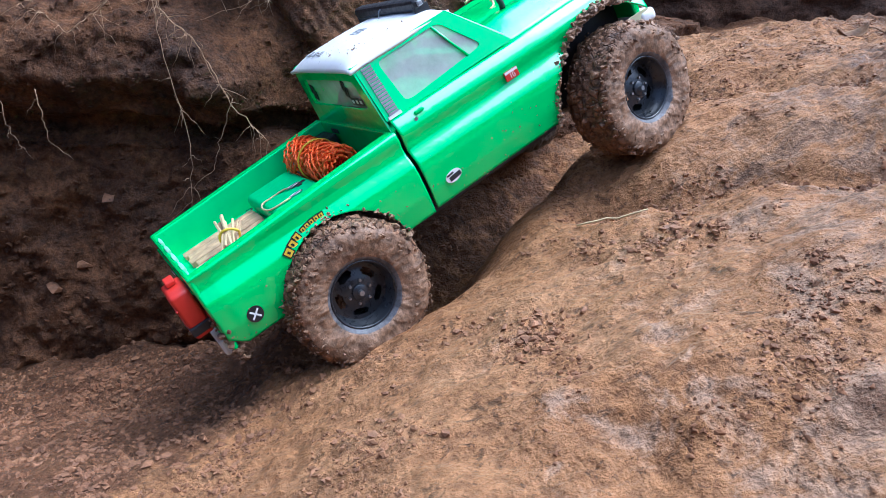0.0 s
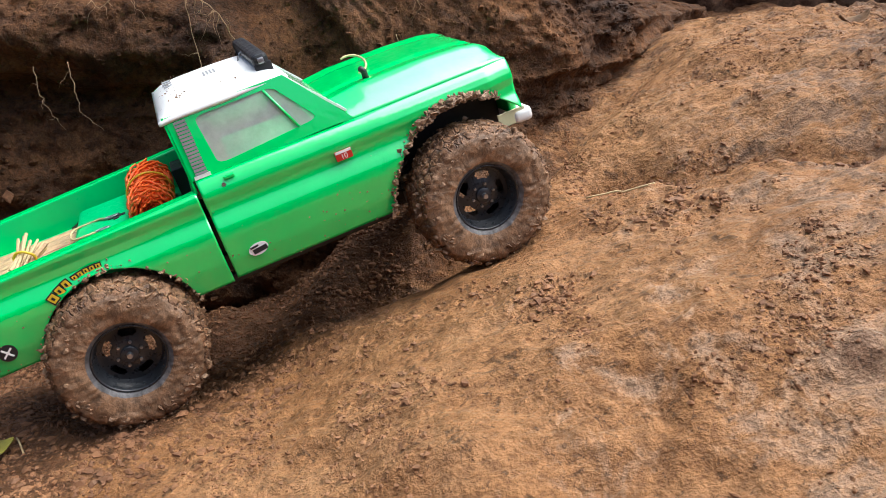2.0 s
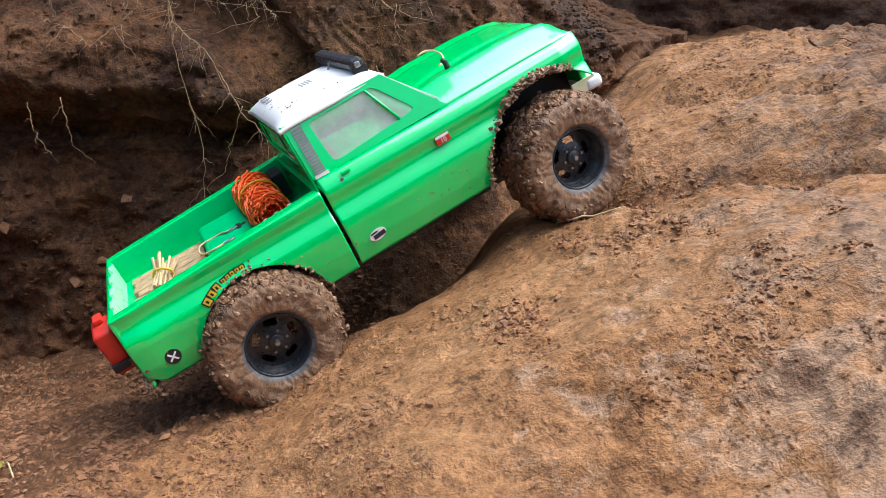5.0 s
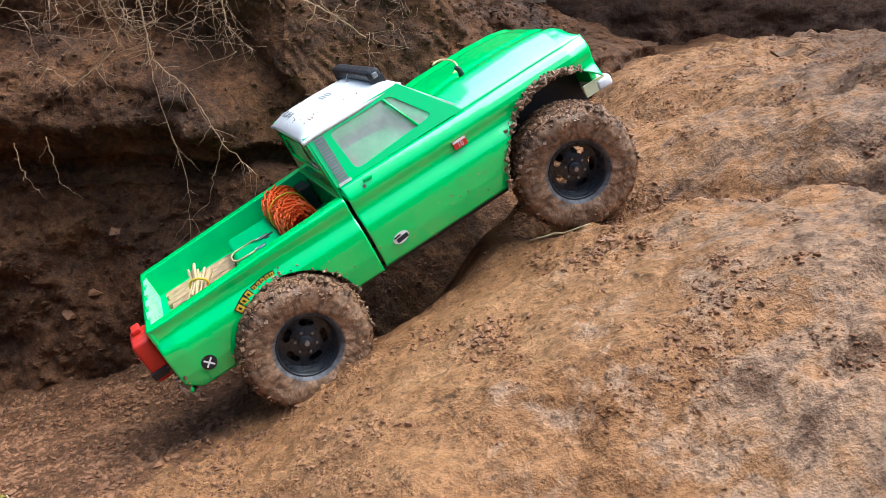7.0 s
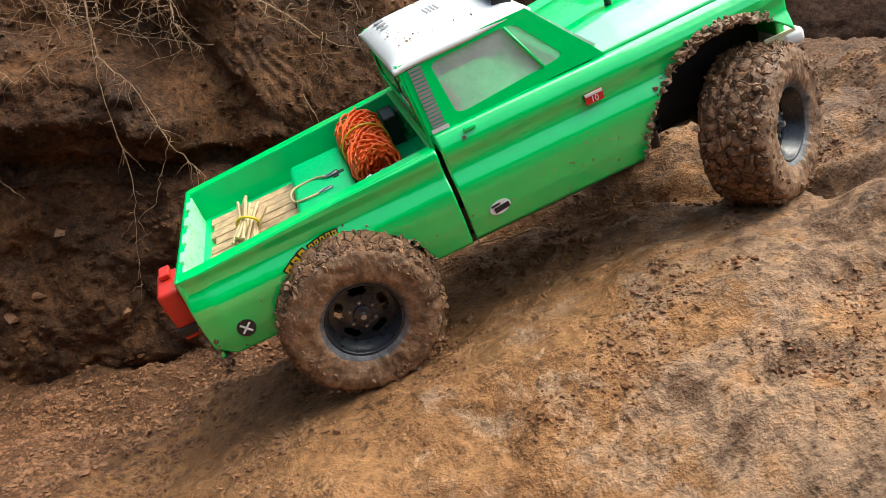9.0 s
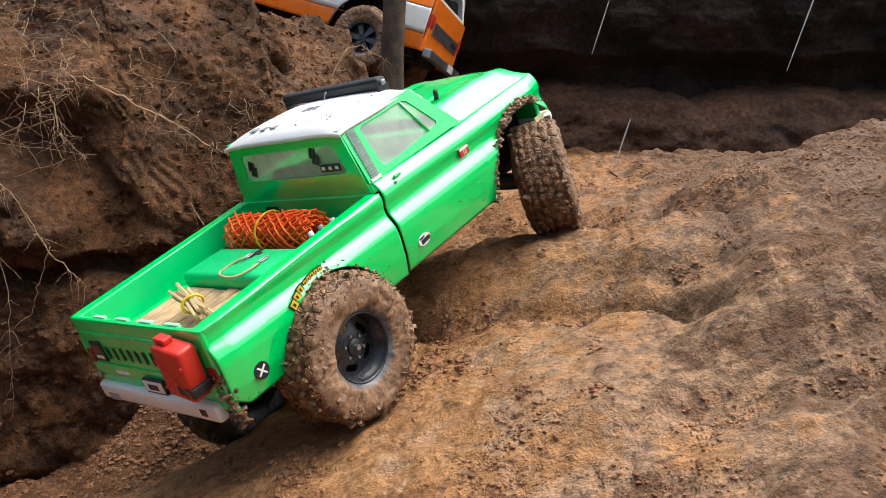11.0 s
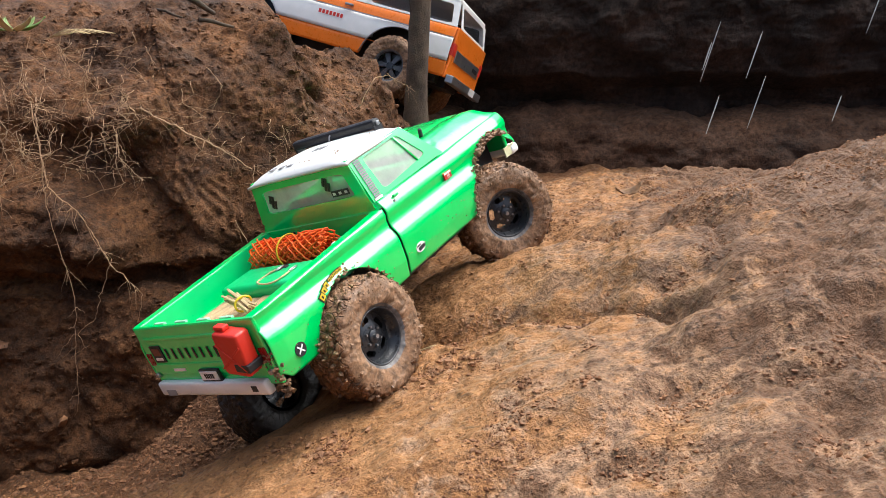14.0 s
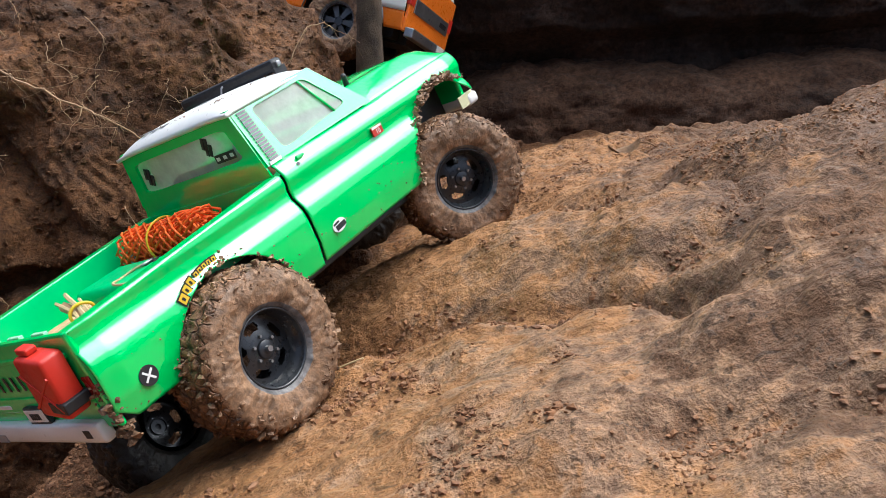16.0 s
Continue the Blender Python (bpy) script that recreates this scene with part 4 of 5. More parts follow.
    part("skid_plate", cube(0.10, 0.22, -0.034, 0.034, -0.012, 0.0, 0.003), BLACK, truck)
    part("chassis_tub", cube(-0.06, 0.36, -0.03, 0.03, 0.0, 0.05), BLACK, truck)
    for x in (0.0, 0.313):
        v, f = joined([tube([(x, -0.082, 0), (x, 0.082, 0)], 0.009, 12), tube([(x - 0.02, 0.0, 0), (x - 0.012, 0, 0), (x, 0, 0), (x + 0.012, 0, 0), (x + 0.02, 0, 0)], [0.008, 0.019, 0.022, 0.019, 0.008], 14)])
        part("axle", mesh_of("axle", v, f, BLACK), BLACK, truck, "black axle caked with mud")
    # clay caught along the wheel cut-outs and corners
    def on_arch(cx, cz, r, a0, a1):
        def place():
            w = radians(rng.uniform(a0, a1))
            rr = r + abs(rng.gauss(0, 0.0024)) - 0.001
            return (cx + rr * math.cos(w), -rng.uniform(0.093, 0.1045), cz + rr * math.sin(w))
        return place
    part("arch_mud", lump_mesh("arch_mud", rng, 560, on_arch(0.316, 0.004, 0.0775, 62, 176), (0.0006, 0.0022), MUD), MUD, truck, "clay crumbs stuck along the front wheel cut-out")
    part("arch_mud", lump_mesh("arch_mud", rng, 260, on_arch(0.316, 0.004, 0.080, 74, 118), (0.0008, 0.0026), MUD), MUD, truck, "clay heaped on the front wheel cut-out")
    part("arch_mud", lump_mesh("arch_mud", rng, 330, on_arch(0.004, 0.0, 0.0625, 8, 175), (0.0005, 0.0019), MUD), MUD, truck, "clay crumbs stuck along the rear wheel cut-out")
    part("corner_mud", lump_mesh("corner_mud", rng, 130, lambda: (-0.106 + rng.gauss(0, 0.002), -0.094 + rng.gauss(0, 0.003), rng.uniform(0.0, 0.045)), (0.0008, 0.0028), MUD), MUD, truck, "clay smeared on the rear corner")
    part("specks", lump_mesh("specks", rng, 120, lambda: (lambda x, z: (x, -float(side_y(z, x)), z))(rng.uniform(-0.1, 0.24), abs(rng.gauss(0.012, 0.02)) + 0.012), (0.0003, 0.0008), MUD), MUD, truck, "specks of clay")
    part("specks", lump_mesh("specks", rng, 70, lambda: (rng.uniform(0.10, 0.17), rng.uniform(-0.07, 0.07), 0.1572), (0.0004, 0.0008), MUD), MUD, truck, "specks of clay on the roof")
    # wheels
    tyre, rim = tyre_mesh(), rim_mesh()
    bolt = bmesh.new()
    bmesh.ops.create_cone(bolt, cap_ends=True, segments=6, radius1=0.0014, radius2=0.0012, depth=0.002, matrix=Matrix.Rotation(radians(90), 4, "X"))
    bolt_me = bpy.data.meshes.new("bolt")
    bolt.to_mesh(bolt_me)
    bolt_me.materials.append(STEEL)
    nut = mesh_of("nut", *lathe([(0.0001, -0.0172), (0.0022, -0.0172), (0.0026, -0.0135)], 8), STEEL, False)
    def on_tyre():
        w, u = rng.uniform(0, 6.283), rng.random()
        if u < 0.55:
            r = rng.uniform(0.045, 0.059)
            y = -0.0262 + max(0, r - 0.05) * 0.5
        else:
            r, y = 0.0605, rng.uniform(-0.022, 0.022)
        return (r * math.cos(w), y, r * math.sin(w))
    clods = lump_mesh("clay_crust", rng, 760, on_tyre, (0.0005, 0.0024), MUD)
    wet_tyre = tyre.copy()
    for k in range(3):
        wet_tyre.materials[k] = WET
    wheels = []
    for front in (False, True):
        for side in (-1, 1):
            w = part("wheel", rim, RIM, truck, "black slotted wheel with a mud-caked tyre")
            part("tyre", tyre if side < 0 else wet_tyre, MUD, w, "chunky off-road tyre coated in brown clay" if side < 0 else "dark wet off-road tyre")
            for k in range(6):
                a = 2 * math.pi * k / 6
                part("bolt", bolt_me, STEEL, w, m=pose(0.0098 * math.cos(a), -0.0118, 0.0098 * math.sin(a)))
            part("nut", nut, STEEL, w)
            if side < 0:
                part("clay_crust", clods, MUD, w, "clay clods stuck to the tyre")
            wheels.append((w, front, side))
    return truck, wheels


pickup, pickup_wheels = make_pickup()
for pane in [o for o in pickup.children if o.name.split(".")[0] in ("side_window", "rear_window", "windscreen")]:
    pane.visible_shadow = False


# ---- the cargo in the bed ----
def make_cargo():
    rng = random.Random(8)
    out = []
    # rolled orange net: a lattice of strands on a spiral
    net = tagged(new("net_roll"), "rolled orange plastic mesh with a yellow band on green bed", "net roll")
    for layer, r in enumerate((0.0185, 0.0145, 0.0095)):
        pieces = []
        for k in range(12):
            for turn in (-1, 1):
                line = []
                for j in range(40):
                    u = j / 39
                    w = 2 * math.pi * k / 12 + turn * (u * 5.0) + layer
                    rr = r * (1 + 0.07 * math.sin(7 * u + 0.8 * k) + 0.10 * (u - 0.5) + rng.uniform(-0.05, 0.05))
                    line.append(Vector((rr * math.cos(w), -0.056 + 0.114 * u + 0.003 * math.sin(w * 2), rr * math.sin(w) * 0.95)))
                pieces.append(tube(line, 0.0011, 4))
        part("mesh_layer", mesh_of("mesh_layer", *joined(pieces), ORANGE), ORANGE, net)
    band = [Vector((0.0200 * math.cos(w), 0.006 + 0.001 * math.sin(3 * w), 0.0195 * math.sin(w))) for w in np.linspace(0, 6.3, 30)]
    part("band", mesh_of("band", *tube(band, 0.001, 6), YELLOW), YELLOW, net, "yellow band")
    out.append((net, Matrix.Translation((0.0560, 0.010, 0.0752))))
    # tool box beside it
    tb = tagged(new("battery_box"), "black plastic box at the front of the bed", "box")
    part("box_body", cube(-0.006, 0.006, -0.018, 0.018, 0, 0.026, 0.0012), BLACK, tb)
    out.append((tb, Matrix.Translation((0.0845, 0.064, 0.0548))))
    # small bottles
    for k, (x, y, cap) in enumerate(((0.050, -0.066, RED), (0.060, -0.066, GREYP), (0.069, -0.066, RED))):
        b = tagged(new("bottle"), "tiny white bottle with a coloured cap, beside the net roll", "bottle", "bottles in the bed")
        part("bottle_body", mesh_of("bottle_body", *lathe([(0.0001, 0), (0.004, 0.0003), (0.0042, 0.012), (0.0022, 0.0155)], 14), RED if k != 1 else WHITE), WHITE, b)
        part("cap", mesh_of("cap", *lathe([(0.0026, 0.0155), (0.0026, 0.019), (0.0001, 0.0192)], 12), WHITE if k != 1 else GREYP), WHITE, b)
        out.append((b, Matrix.Translation((x, y, 0.0625)) @ pose(0, 0, 0, 78, rng.uniform(-12, 12), 0)))
    # firewood bundle tied with a yellow band
    wood = tagged(new("firewood_bundle"), "bundle of split sticks with a yellow band on planks", "firewood")
    for k in range(13):
        a, b = rng.uniform(-0.006, 0.006), rng.uniform(-0.0045, 0.0045)
        L = rng.uniform(0.021, 0.029)
        splay = 1.9
        pts = [Vector((-L, a * splay, b * splay)), Vector((0, a, b)), Vector((L, a * 1.3 + rng.uniform(-0.003, 0.003), b * 1.4))]
        part("stick", mesh_of("stick", *tube(pts, rng.uniform(0.0012, 0.0022), 5), STRAW if k % 3 else WOOD, False), WOOD, wood)
    ring = [Vector((0.001 * math.sin(2 * w), 0.0088 * math.cos(w), 0.0075 * math.sin(w))) for w in np.linspace(0, 6.3, 24)]
    part("band", mesh_of("band", *tube(ring, 0.0012, 6), YELLOW), YELLOW, wood, "yellow band")
    out.append((wood, Matrix.Translation((-0.054, -0.020, 0.0715)) @ pose(0, 0, 0, 0, 14, -106)))
    # tow rope with hook
    rope = tagged(new("tow_rope"), "grey tow rope with shackles lying on the bed box", "rope")
    line = [Vector((0.016 * math.cos(w) * 1.0, 0.020 * math.sin(w), 0.0008 * math.sin(3 * w))) for w in np.linspace(0.5, 5.2, 30)]
    part("rope", mesh_of("rope", *tube(line, 0.001, 6), STRAW), STRAW, rope, "pale rope")
    for w in (0.5, 5.2):
        c = Vector((0.016 * math.cos(w) + 0.005, 0.020 * math.sin(w), 0.0006))
        ringp = [c + Vector((0.006 * math.cos(q), 0.0022 * math.sin(q), 0)) for q in np.linspace(0, 6.3, 14)]
        part("shackle", mesh_of("shackle", *tube(ringp, 0.0008, 5), STEEL), STEEL, rope, "steel shackle")
    out.append((rope, Matrix.Translation((0.0, -0.01, 0.0725))))
    return out


cargo = make_cargo()


# ---- the second model car, standing on the bank ----
def make_blazer():
    car = thing("toy_wagon", "orange and white scale-model station wagon with muddy tyres on the bank", "model truck", m=pose(0.1790, 1.4527, 0.611, 14.6, -14.0, 154.7))
    cut = lambda x: max(arch(0.0, 0.002, 0.069, 0.0)(x), arch(0.312, 0.002, 0.069, 0.0)(x))
    wy = lambda z: float(np.interp(z, [0.0, 0.03, 0.06, 0.09, 0.1], [0.097, 0.101, 0.102, 0.099, 0.096]))

    def band(side, z0, z1, mat, proud):
        xs, pts = np.linspace(-0.098, 0.40, 160), []
        for x in xs:
            a = min(max(z0, cut(x)), z1)
            for k in range(7):
                z = a + (z1 - a) * k / 6
                pts.append((x, side * (wy(z) + proud), z))
        return grid_mesh("band", np.array(pts), len(xs), 7, mat, side > 0)

    for side in (-1, 1):
        thick(part("lower_side", band(side, 0.008, 0.036, ORANGE_PAINT, 0.0), ORANGE_PAINT, car, "orange lower body side"))
        thick(part("body_side", band(side, 0.036, 0.078, WHITE, 0.0012), WHITE, car, "white body side"))
        thick(part("belt", band(side, 0.078, 0.098, ORANGE_PAINT, 0.0), ORANGE_PAINT, car, "orange belt"))
        part("trim", cube(-0.098, 0.25, min(side * 0.1025, side * 0.104), max(side * 0.1025, side * 0.104), 0.077, 0.079), STEEL, car)
        at = lambda x, z: Vector((x, side * (0.096 - 0.16 * (z - 0.098)), z))
        for x0, x1, lean in ((-0.085, 0.075, 0.008), (0.09, 0.17, 0.0)):
            outer = [at(x0 - 0.012, 0.098), at(x1 + 0.008, 0.098), at(x1 + 0.008, 0.142), at(x0 - 0.012 + lean, 0.142)]
            inner = rounded([at(x0, 0.102), at(x1, 0.102), at(x1, 0.137), at(x0 + lean, 0.137)], 0.1)
            thick(part("window_frame", mesh_of("window_frame", *ring_panel(square(outer), inner), WHITE, False), WHITE, car))
            part("side_window", mesh_of("side_window", [p - Vector((0, side * 0.001, 0)) for p in inner], [tuple(range(len(inner)))], SMOKED, False), SMOKED, car, "smoked side window")
        part("arch_lip", mesh_of("arch_lip", *tube([Vector((0.0695 * math.cos(w), side * 0.1025, 0.002 + 0.0695 * math.sin(w))) for w in np.linspace(0.13, 3.0, 24)], 0.0012, 6), STEEL), STEEL, car)
        part("tail_lamp", cube(-0.1035, -0.096, min(side * 0.081, side * 0.097), max(side * 0.081, side * 0.097), 0.048, 0.070, 0.001), RED, car, "red tail lamp")
        part("inner_arch", cube(-0.07, 0.07, min(side * 0.03, side * 0.06), max(side * 0.03, side * 0.06), 0.0, 0.075), BLACK, car)
        part("inner_arch", cube(0.24, 0.38, min(side * 0.03, side * 0.06), max(side * 0.03, side * 0.06), 0.0, 0.075), BLACK, car)
        part("door_handle", cube(0.105, 0.122, min(side * 0.099, side * 0.103), max(side * 0.099, side * 0.103), 0.086, 0.090, 0.001), STEEL, car)
    letter = bmesh.new()
    for k in range(7):
        box(letter, 0.118 + k * 0.0075, 0.123 + k * 0.0075, 0.1035, 0.1041, 0.060, 0.067)
    part("side_lettering", letter, RED, car, "row of small red letters")
    part("roof", cube(-0.087, 0.185, -0.089, 0.089, 0.140, 0.151, 0.004), WHITE, car, "white roof", smooth=True)
    part("tailgate", cube(-0.1025, -0.097, -0.0965, 0.0965, 0.012, 0.098, 0.002), ORANGE_PAINT, car, "orange tailgate")
    part("tailgate_panel", cube(-0.1045, -0.102, -0.078, 0.078, 0.040, 0.062, 0.001), STEEL, car, "grey metal tailgate band")
    part("tailgate_mark", cube(-0.1052, -0.1042, -0.066, -0.036, 0.047, 0.054), BLACK, car)
    part("lower_tail", cube(-0.102, -0.096, -0.098, 0.098, 0.008, 0.030, 0.002), ORANGE_PAINT, car)
    corners = [Vector((-0.100, -0.083, 0.098)), Vector((-0.100, 0.083, 0.098)), Vector((-0.088, 0.080, 0.142)), Vector((-0.088, -0.080, 0.142))]
    inner = rounded([Vector((-0.0995, -0.074, 0.102)), Vector((-0.0995, 0.074, 0.102)), Vector((-0.0885, 0.071, 0.138)), Vector((-0.0885, -0.071, 0.138))], 0.1)
    thick(part("rear_frame", mesh_of("rear_frame", *ring_panel(square(corners), inner), WHITE, False), WHITE, car))
    part("rear_window", mesh_of("rear_window", inner, [tuple(range(len(inner)))], SMOKED, False), SMOKED, car, "dark rear window")
    bumper = part("bumper", cube(-0.118, -0.103, -0.097, 0.097, 0.0, 0.015, 0.002), STEEL, car, "dull metal rear bumper")
    part("number_plate", cube(-0.1195, -0.1178, -0.045, -0.015, 0.001, 0.014), WHITE, bumper)
    part("bonnet", cube(0.21, 0.40, -0.096, 0.096, 0.094, 0.101, 0.003), ORANGE_PAINT, car)
    part("front_panel", cube(0.395, 0.403, -0.095, 0.095, 0.012, 0.098, 0.002), WHITE, car)
    part("windscreen", mesh_of("windscreen", [(0.215, -0.09, 0.1), (0.215, 0.09, 0.1), (0.182, 0.083, 0.143), (0.182, -0.083, 0.143)], [(0, 1, 2, 3)], SMOKED, False), SMOKED, car)
    part("cabin_floor", cube(-0.095, 0.24, -0.09, 0.09, 0.088, 0.092), BLACK, car)
    part("chassis_tub", cube(-0.085, 0.38, -0.035, 0.035, -0.004, 0.05), BLACK, car)
    src = pickup_wheels[0][0]
    tyre = [c for c in src.children if c.name.startswith("tyre")][0].data
    pieces = [lathe([(0.0300, -0.0195), (0.0305, -0.0215), (0.0285, -0.0215), (0.0270, -0.014), (0.0262, 0.015)], 48), lathe([(0.0001, -0.016), (0.0075, -0.016), (0.009, -0.012), (0.009, 0.0)], 20)]
    v = [Vector((r, y, w * s_)) for r, w, y in ((0.007, 0.0032, -0.0150), (0.0275, 0.0062, -0.0125)) for s_ in (-1, 1)]
    v += [p + Vector((0, 0.005, 0)) for p in v]
    spoke_me = mesh_of("spoke", v, [(0, 1, 3, 2), (4, 6, 7, 5), (0, 2, 6, 4), (1, 5, 7, 3)], SPOKE, False)
    disc_back = lathe([(0.0001, -0.002), (0.027, -0.002)], 30)
    rim_me = mesh_of("wheel", *joined(pieces + [disc_back]), RIM, False)
    for x in (0.0, 0.312):
        for side in (-1, 1):
            w = part("wheel", rim_me, RIM, car, "black spoked wheel with a muddy tyre", m=Matrix.Translation((x, side * 0.093, 0)) @ (pose(0, 0, 0, 0, 0, 180) if side > 0 else Matrix()) @ Matrix.Diagonal((0.9, 0.9, 0.9, 1)))
            part("tyre", tyre, MUD, w, "off-road tyre coated in clay")
            for k in range(6):
                part("spoke", spoke_me, SPOKE, w, m=Matrix.Rotation(math.pi * k / 3, 4, "Y"))
        v, f = tube([(x, -0.08, 0), (x, 0.08, 0)], 0.008, 10)
        part("axle", mesh_of("axle", v, f, BLACK), BLACK, car)


make_blazer()


# ---- tree trunk beside the second car ----
def make_trunk():
    rng = random.Random(2)
    n, m, pts = 120, 28, []
    for k in range(n):
        z = 0.52 + 2.3 * (k / (n - 1)) ** 1.6
        for j in range(m + 1):
            w = 2 * math.pi * j / m
            pts.append((0.187 + 0.030 * (z - 0.55) + 0.004 * math.sin(z * 9), 1.30 + 0.004 * math.sin(z * 7), z, w))
    a = np.array(pts)
    r = 0.0188 - 0.004 * (a[:, 2] - 0.4) + 0.008 * np.exp(-(a[:, 2] - 0.52) / 0.04)
    r = r + 0.0035 * np.exp(-((a[:, 2] - 0.755) / 0.012) ** 2) * (np.cos(a[:, 3] - 3.4) > 0.2)
    around = np.stack([np.cos(a[:, 3]) * 0.06, np.sin(a[:, 3]) * 0.06, a[:, 2] * 0.5], 1)
    r = r + 0.0016 * rough(around, 0.012, 31, 3)
    q = np.stack([a[:, 0] + r * np.cos(a[:, 3]), a[:, 1] + r * np.sin(a[:, 3]), a[:, 2]], 1)
    tree = thing("tree", "slender brown tree trunk with a knot, rooted on the bank", "tree")
    part("trunk", grid_mesh("trunk", q, n, m + 1, BARK, True), BARK, tree)
    # a bare crown, above the view
    for k in range(9):
        w, z = rng.uniform(0, 6.28), 1.7 + 0.12 * k
        base = Vector((0.187 + 0.03 * (z - 0.55), 1.30, z))
        line = [base + Vector((math.cos(w) * u * 0.7, math.sin(w) * u * 0.7, u * 0.5 + 0.04 * math.sin(5 * u + k))) for u in np.linspace(0, 1, 9)]
        part("branch", mesh_of("branch", *tube(line, list(np.linspace(0.009, 0.0015, 9)), 7), BARK), BARK, tree)


make_trunk()


# ---- roots that hang from the bank ----
def root_strand(rng, points, r0, r1, side_count, spread=0.03):
    pts = [Vector(p) for p in points]
    dense = []
    for k in range(len(pts) - 1):
        for j in range(6):
            dense.append(pts[k].lerp(pts[k + 1], j / 6))
    dense.append(pts[-1])
    jit = [p + Vector((rng.gauss(0, 0.0008), rng.gauss(0, 0.0008), rng.gauss(0, 0.0008))) for p in dense]
    pieces = [tube(jit, list(np.linspace(r0, r1, len(jit))), 5)]
    for _ in range(side_count):
        p = rng.choice(jit[2:])
        d = Vector((rng.gauss(0, 1), rng.gauss(-0.3, 0.5), rng.gauss(-0.5, 0.8))).normalized() * rng.uniform(0.3, 1) * spread
        bend = Vector((rng.gauss(0, 0.008), rng.gauss(0, 0.004), rng.gauss(-0.006, 0.008)))
        line = [p + d * u + bend * u * u + Vector((rng.gauss(0, 0.0008), 0, rng.gauss(0, 0.0008))) for u in np.linspace(0, 1, 7)]
        pieces.append(tube(line, list(np.linspace(r1 * 1.1 + 0.00005, 0.00014, 7)), 4))
    return joined(pieces)


def make_roots():
    rng = random.Random(12)
    main = [
        ([(-0.297, 0.885, 0.60), (-0.297, 0.88, 0.555), (-0.290, 0.875, 0.51), (-0.257, 0.87, 0.482), (-0.240, 0.87, 0.449), (-0.220, 0.865, 0.410), (-0.184, 0.862, 0.374)], 0.0016, 0.0006, 26, 0.035),
        ([(-0.335, 0.88, 0.523), (-0.355, 0.872, 0.505), (-0.382, 0.865, 0.487), (-0.40, 0.865, 0.505), (-0.425, 0.868, 0.515)], 0.0011, 0.0005, 12, 0.03),
        ([(-0.22, 0.866, 0.420), (-0.238, 0.862, 0.372), (-0.245, 0.858, 0.345), (-0.268, 0.855, 0.327)], 0.0007, 0.0004, 2, 0.015),
        ([(-0.390, 0.862, 0.61), (-0.388, 0.86, 0.575), (-0.392, 0.86, 0.548)], 0.0012, 0.0006, 2, 0.015),
        ([(-0.36, 0.862, 0.61), (-0.357, 0.86, 0.585), (-0.352, 0.86, 0.56)], 0.0008, 0.0005, 4, 0.02),
        ([(-0.295, 0.87, 0.615), (-0.289, 0.862, 0.55), (-0.287, 0.858, 0.48), (-0.266, 0.856, 0.374), (-0.272, 0.852, 0.30), (-0.274, 0.85, 0.238)], 0.0010, 0.0004, 16, 0.03),
        ([(0.088, 1.08, 0.585), (0.112, 1.10, 0.627), (0.135, 1.11, 0.632), (0.157, 1.12, 0.618), (0.175, 1.13, 0.605)], 0.0012, 0.0006, 7, 0.03),
        ([(-0.189, 0.945, 0.600), (-0.155, 0.93, 0.582), (-0.121, 0.93, 0.565), (-0.087, 0.94, 0.544), (-0.058, 0.96, 0.518), (-0.04, 0.985, 0.495)], 0.0019, 0.0013, 5, 0.025),
        ([(-0.21, 0.90, 0.57), (-0.205, 0.89, 0.545), (-0.19, 0.888, 0.525), (-0.175, 0.886, 0.515)], 0.0010, 0.0004, 16, 0.03),
        ([(-0.462, 0.862, 0.425), (-0.456, 0.855, 0.395), (-0.440, 0.852, 0.370)], 0.0008, 0.0004, 3, 0.018),
        ([(-0.425, 0.866, 0.43), (-0.418, 0.858, 0.40), (-0.414, 0.855, 0.375)], 0.0008, 0.0004, 2, 0.015),
        ([(-0.07, 0.90, 0.46), (-0.055, 0.89, 0.43), (-0.04, 0.885, 0.40), (-0.035, 0.885, 0.38)], 0.0008, 0.0004, 4, 0.02),
        ([(0.05, 1.0, 0.47), (0.062, 0.985, 0.44), (0.07, 0.975, 0.415)], 0.0006, 0.0003, 3, 0.02),
    ]
    for points, r0, r1, n, spread in main:
        ob = new("root", mesh_of("root", *root_strand(rng, points, r0 * 0.68, r1 * 0.6, int(n * 1.4), spread * 0.8), ROOT))
        tagged(ob, "thin pale root hanging from the crumbling earth bank", "root", "roots in the bank")
    # finer roots over the rim of the bank
    for _ in range(84):
        x = rng.uniform(-0.52, 0.06) if rng.random() < 0.45 else rng.gauss(-0.27, 0.07)
        z = rng.uniform(0.56, 0.70) if x < -0.1 else rng.uniform(0.52, 0.62)
        y = 0.868 + max(0, z - 0.6) * 1.9 + max(0, x + 0.15) * 0.9
        L = rng.uniform(0.02, 0.07)
        p = Vector((x, y - 0.01, z))
        line = [p, p + Vector((rng.gauss(0, 0.01), -0.012, -L * 0.35)), p + Vector((rng.gauss(0, 0.02), -0.012, -L * 0.7)), p + Vector((rng.gauss(0, 0.03), -0.006, -L))]
        ob = new("root", mesh_of("root", *root_strand(rng, line, 0.00042, 0.0002, rng.randint(3, 8), 0.022), ROOT))
        tagged(ob, "fine pale rootlets on the rim of the bank", "root", "roots in the bank")


make_roots()


# ---- loose clods, crumbs, leaves and twigs ----
def lumps_on(points, rng, size, name, mat):
    it = iter(points)
    return lump_mesh(name, rng, len(points), lambda: next(it), size, mat)


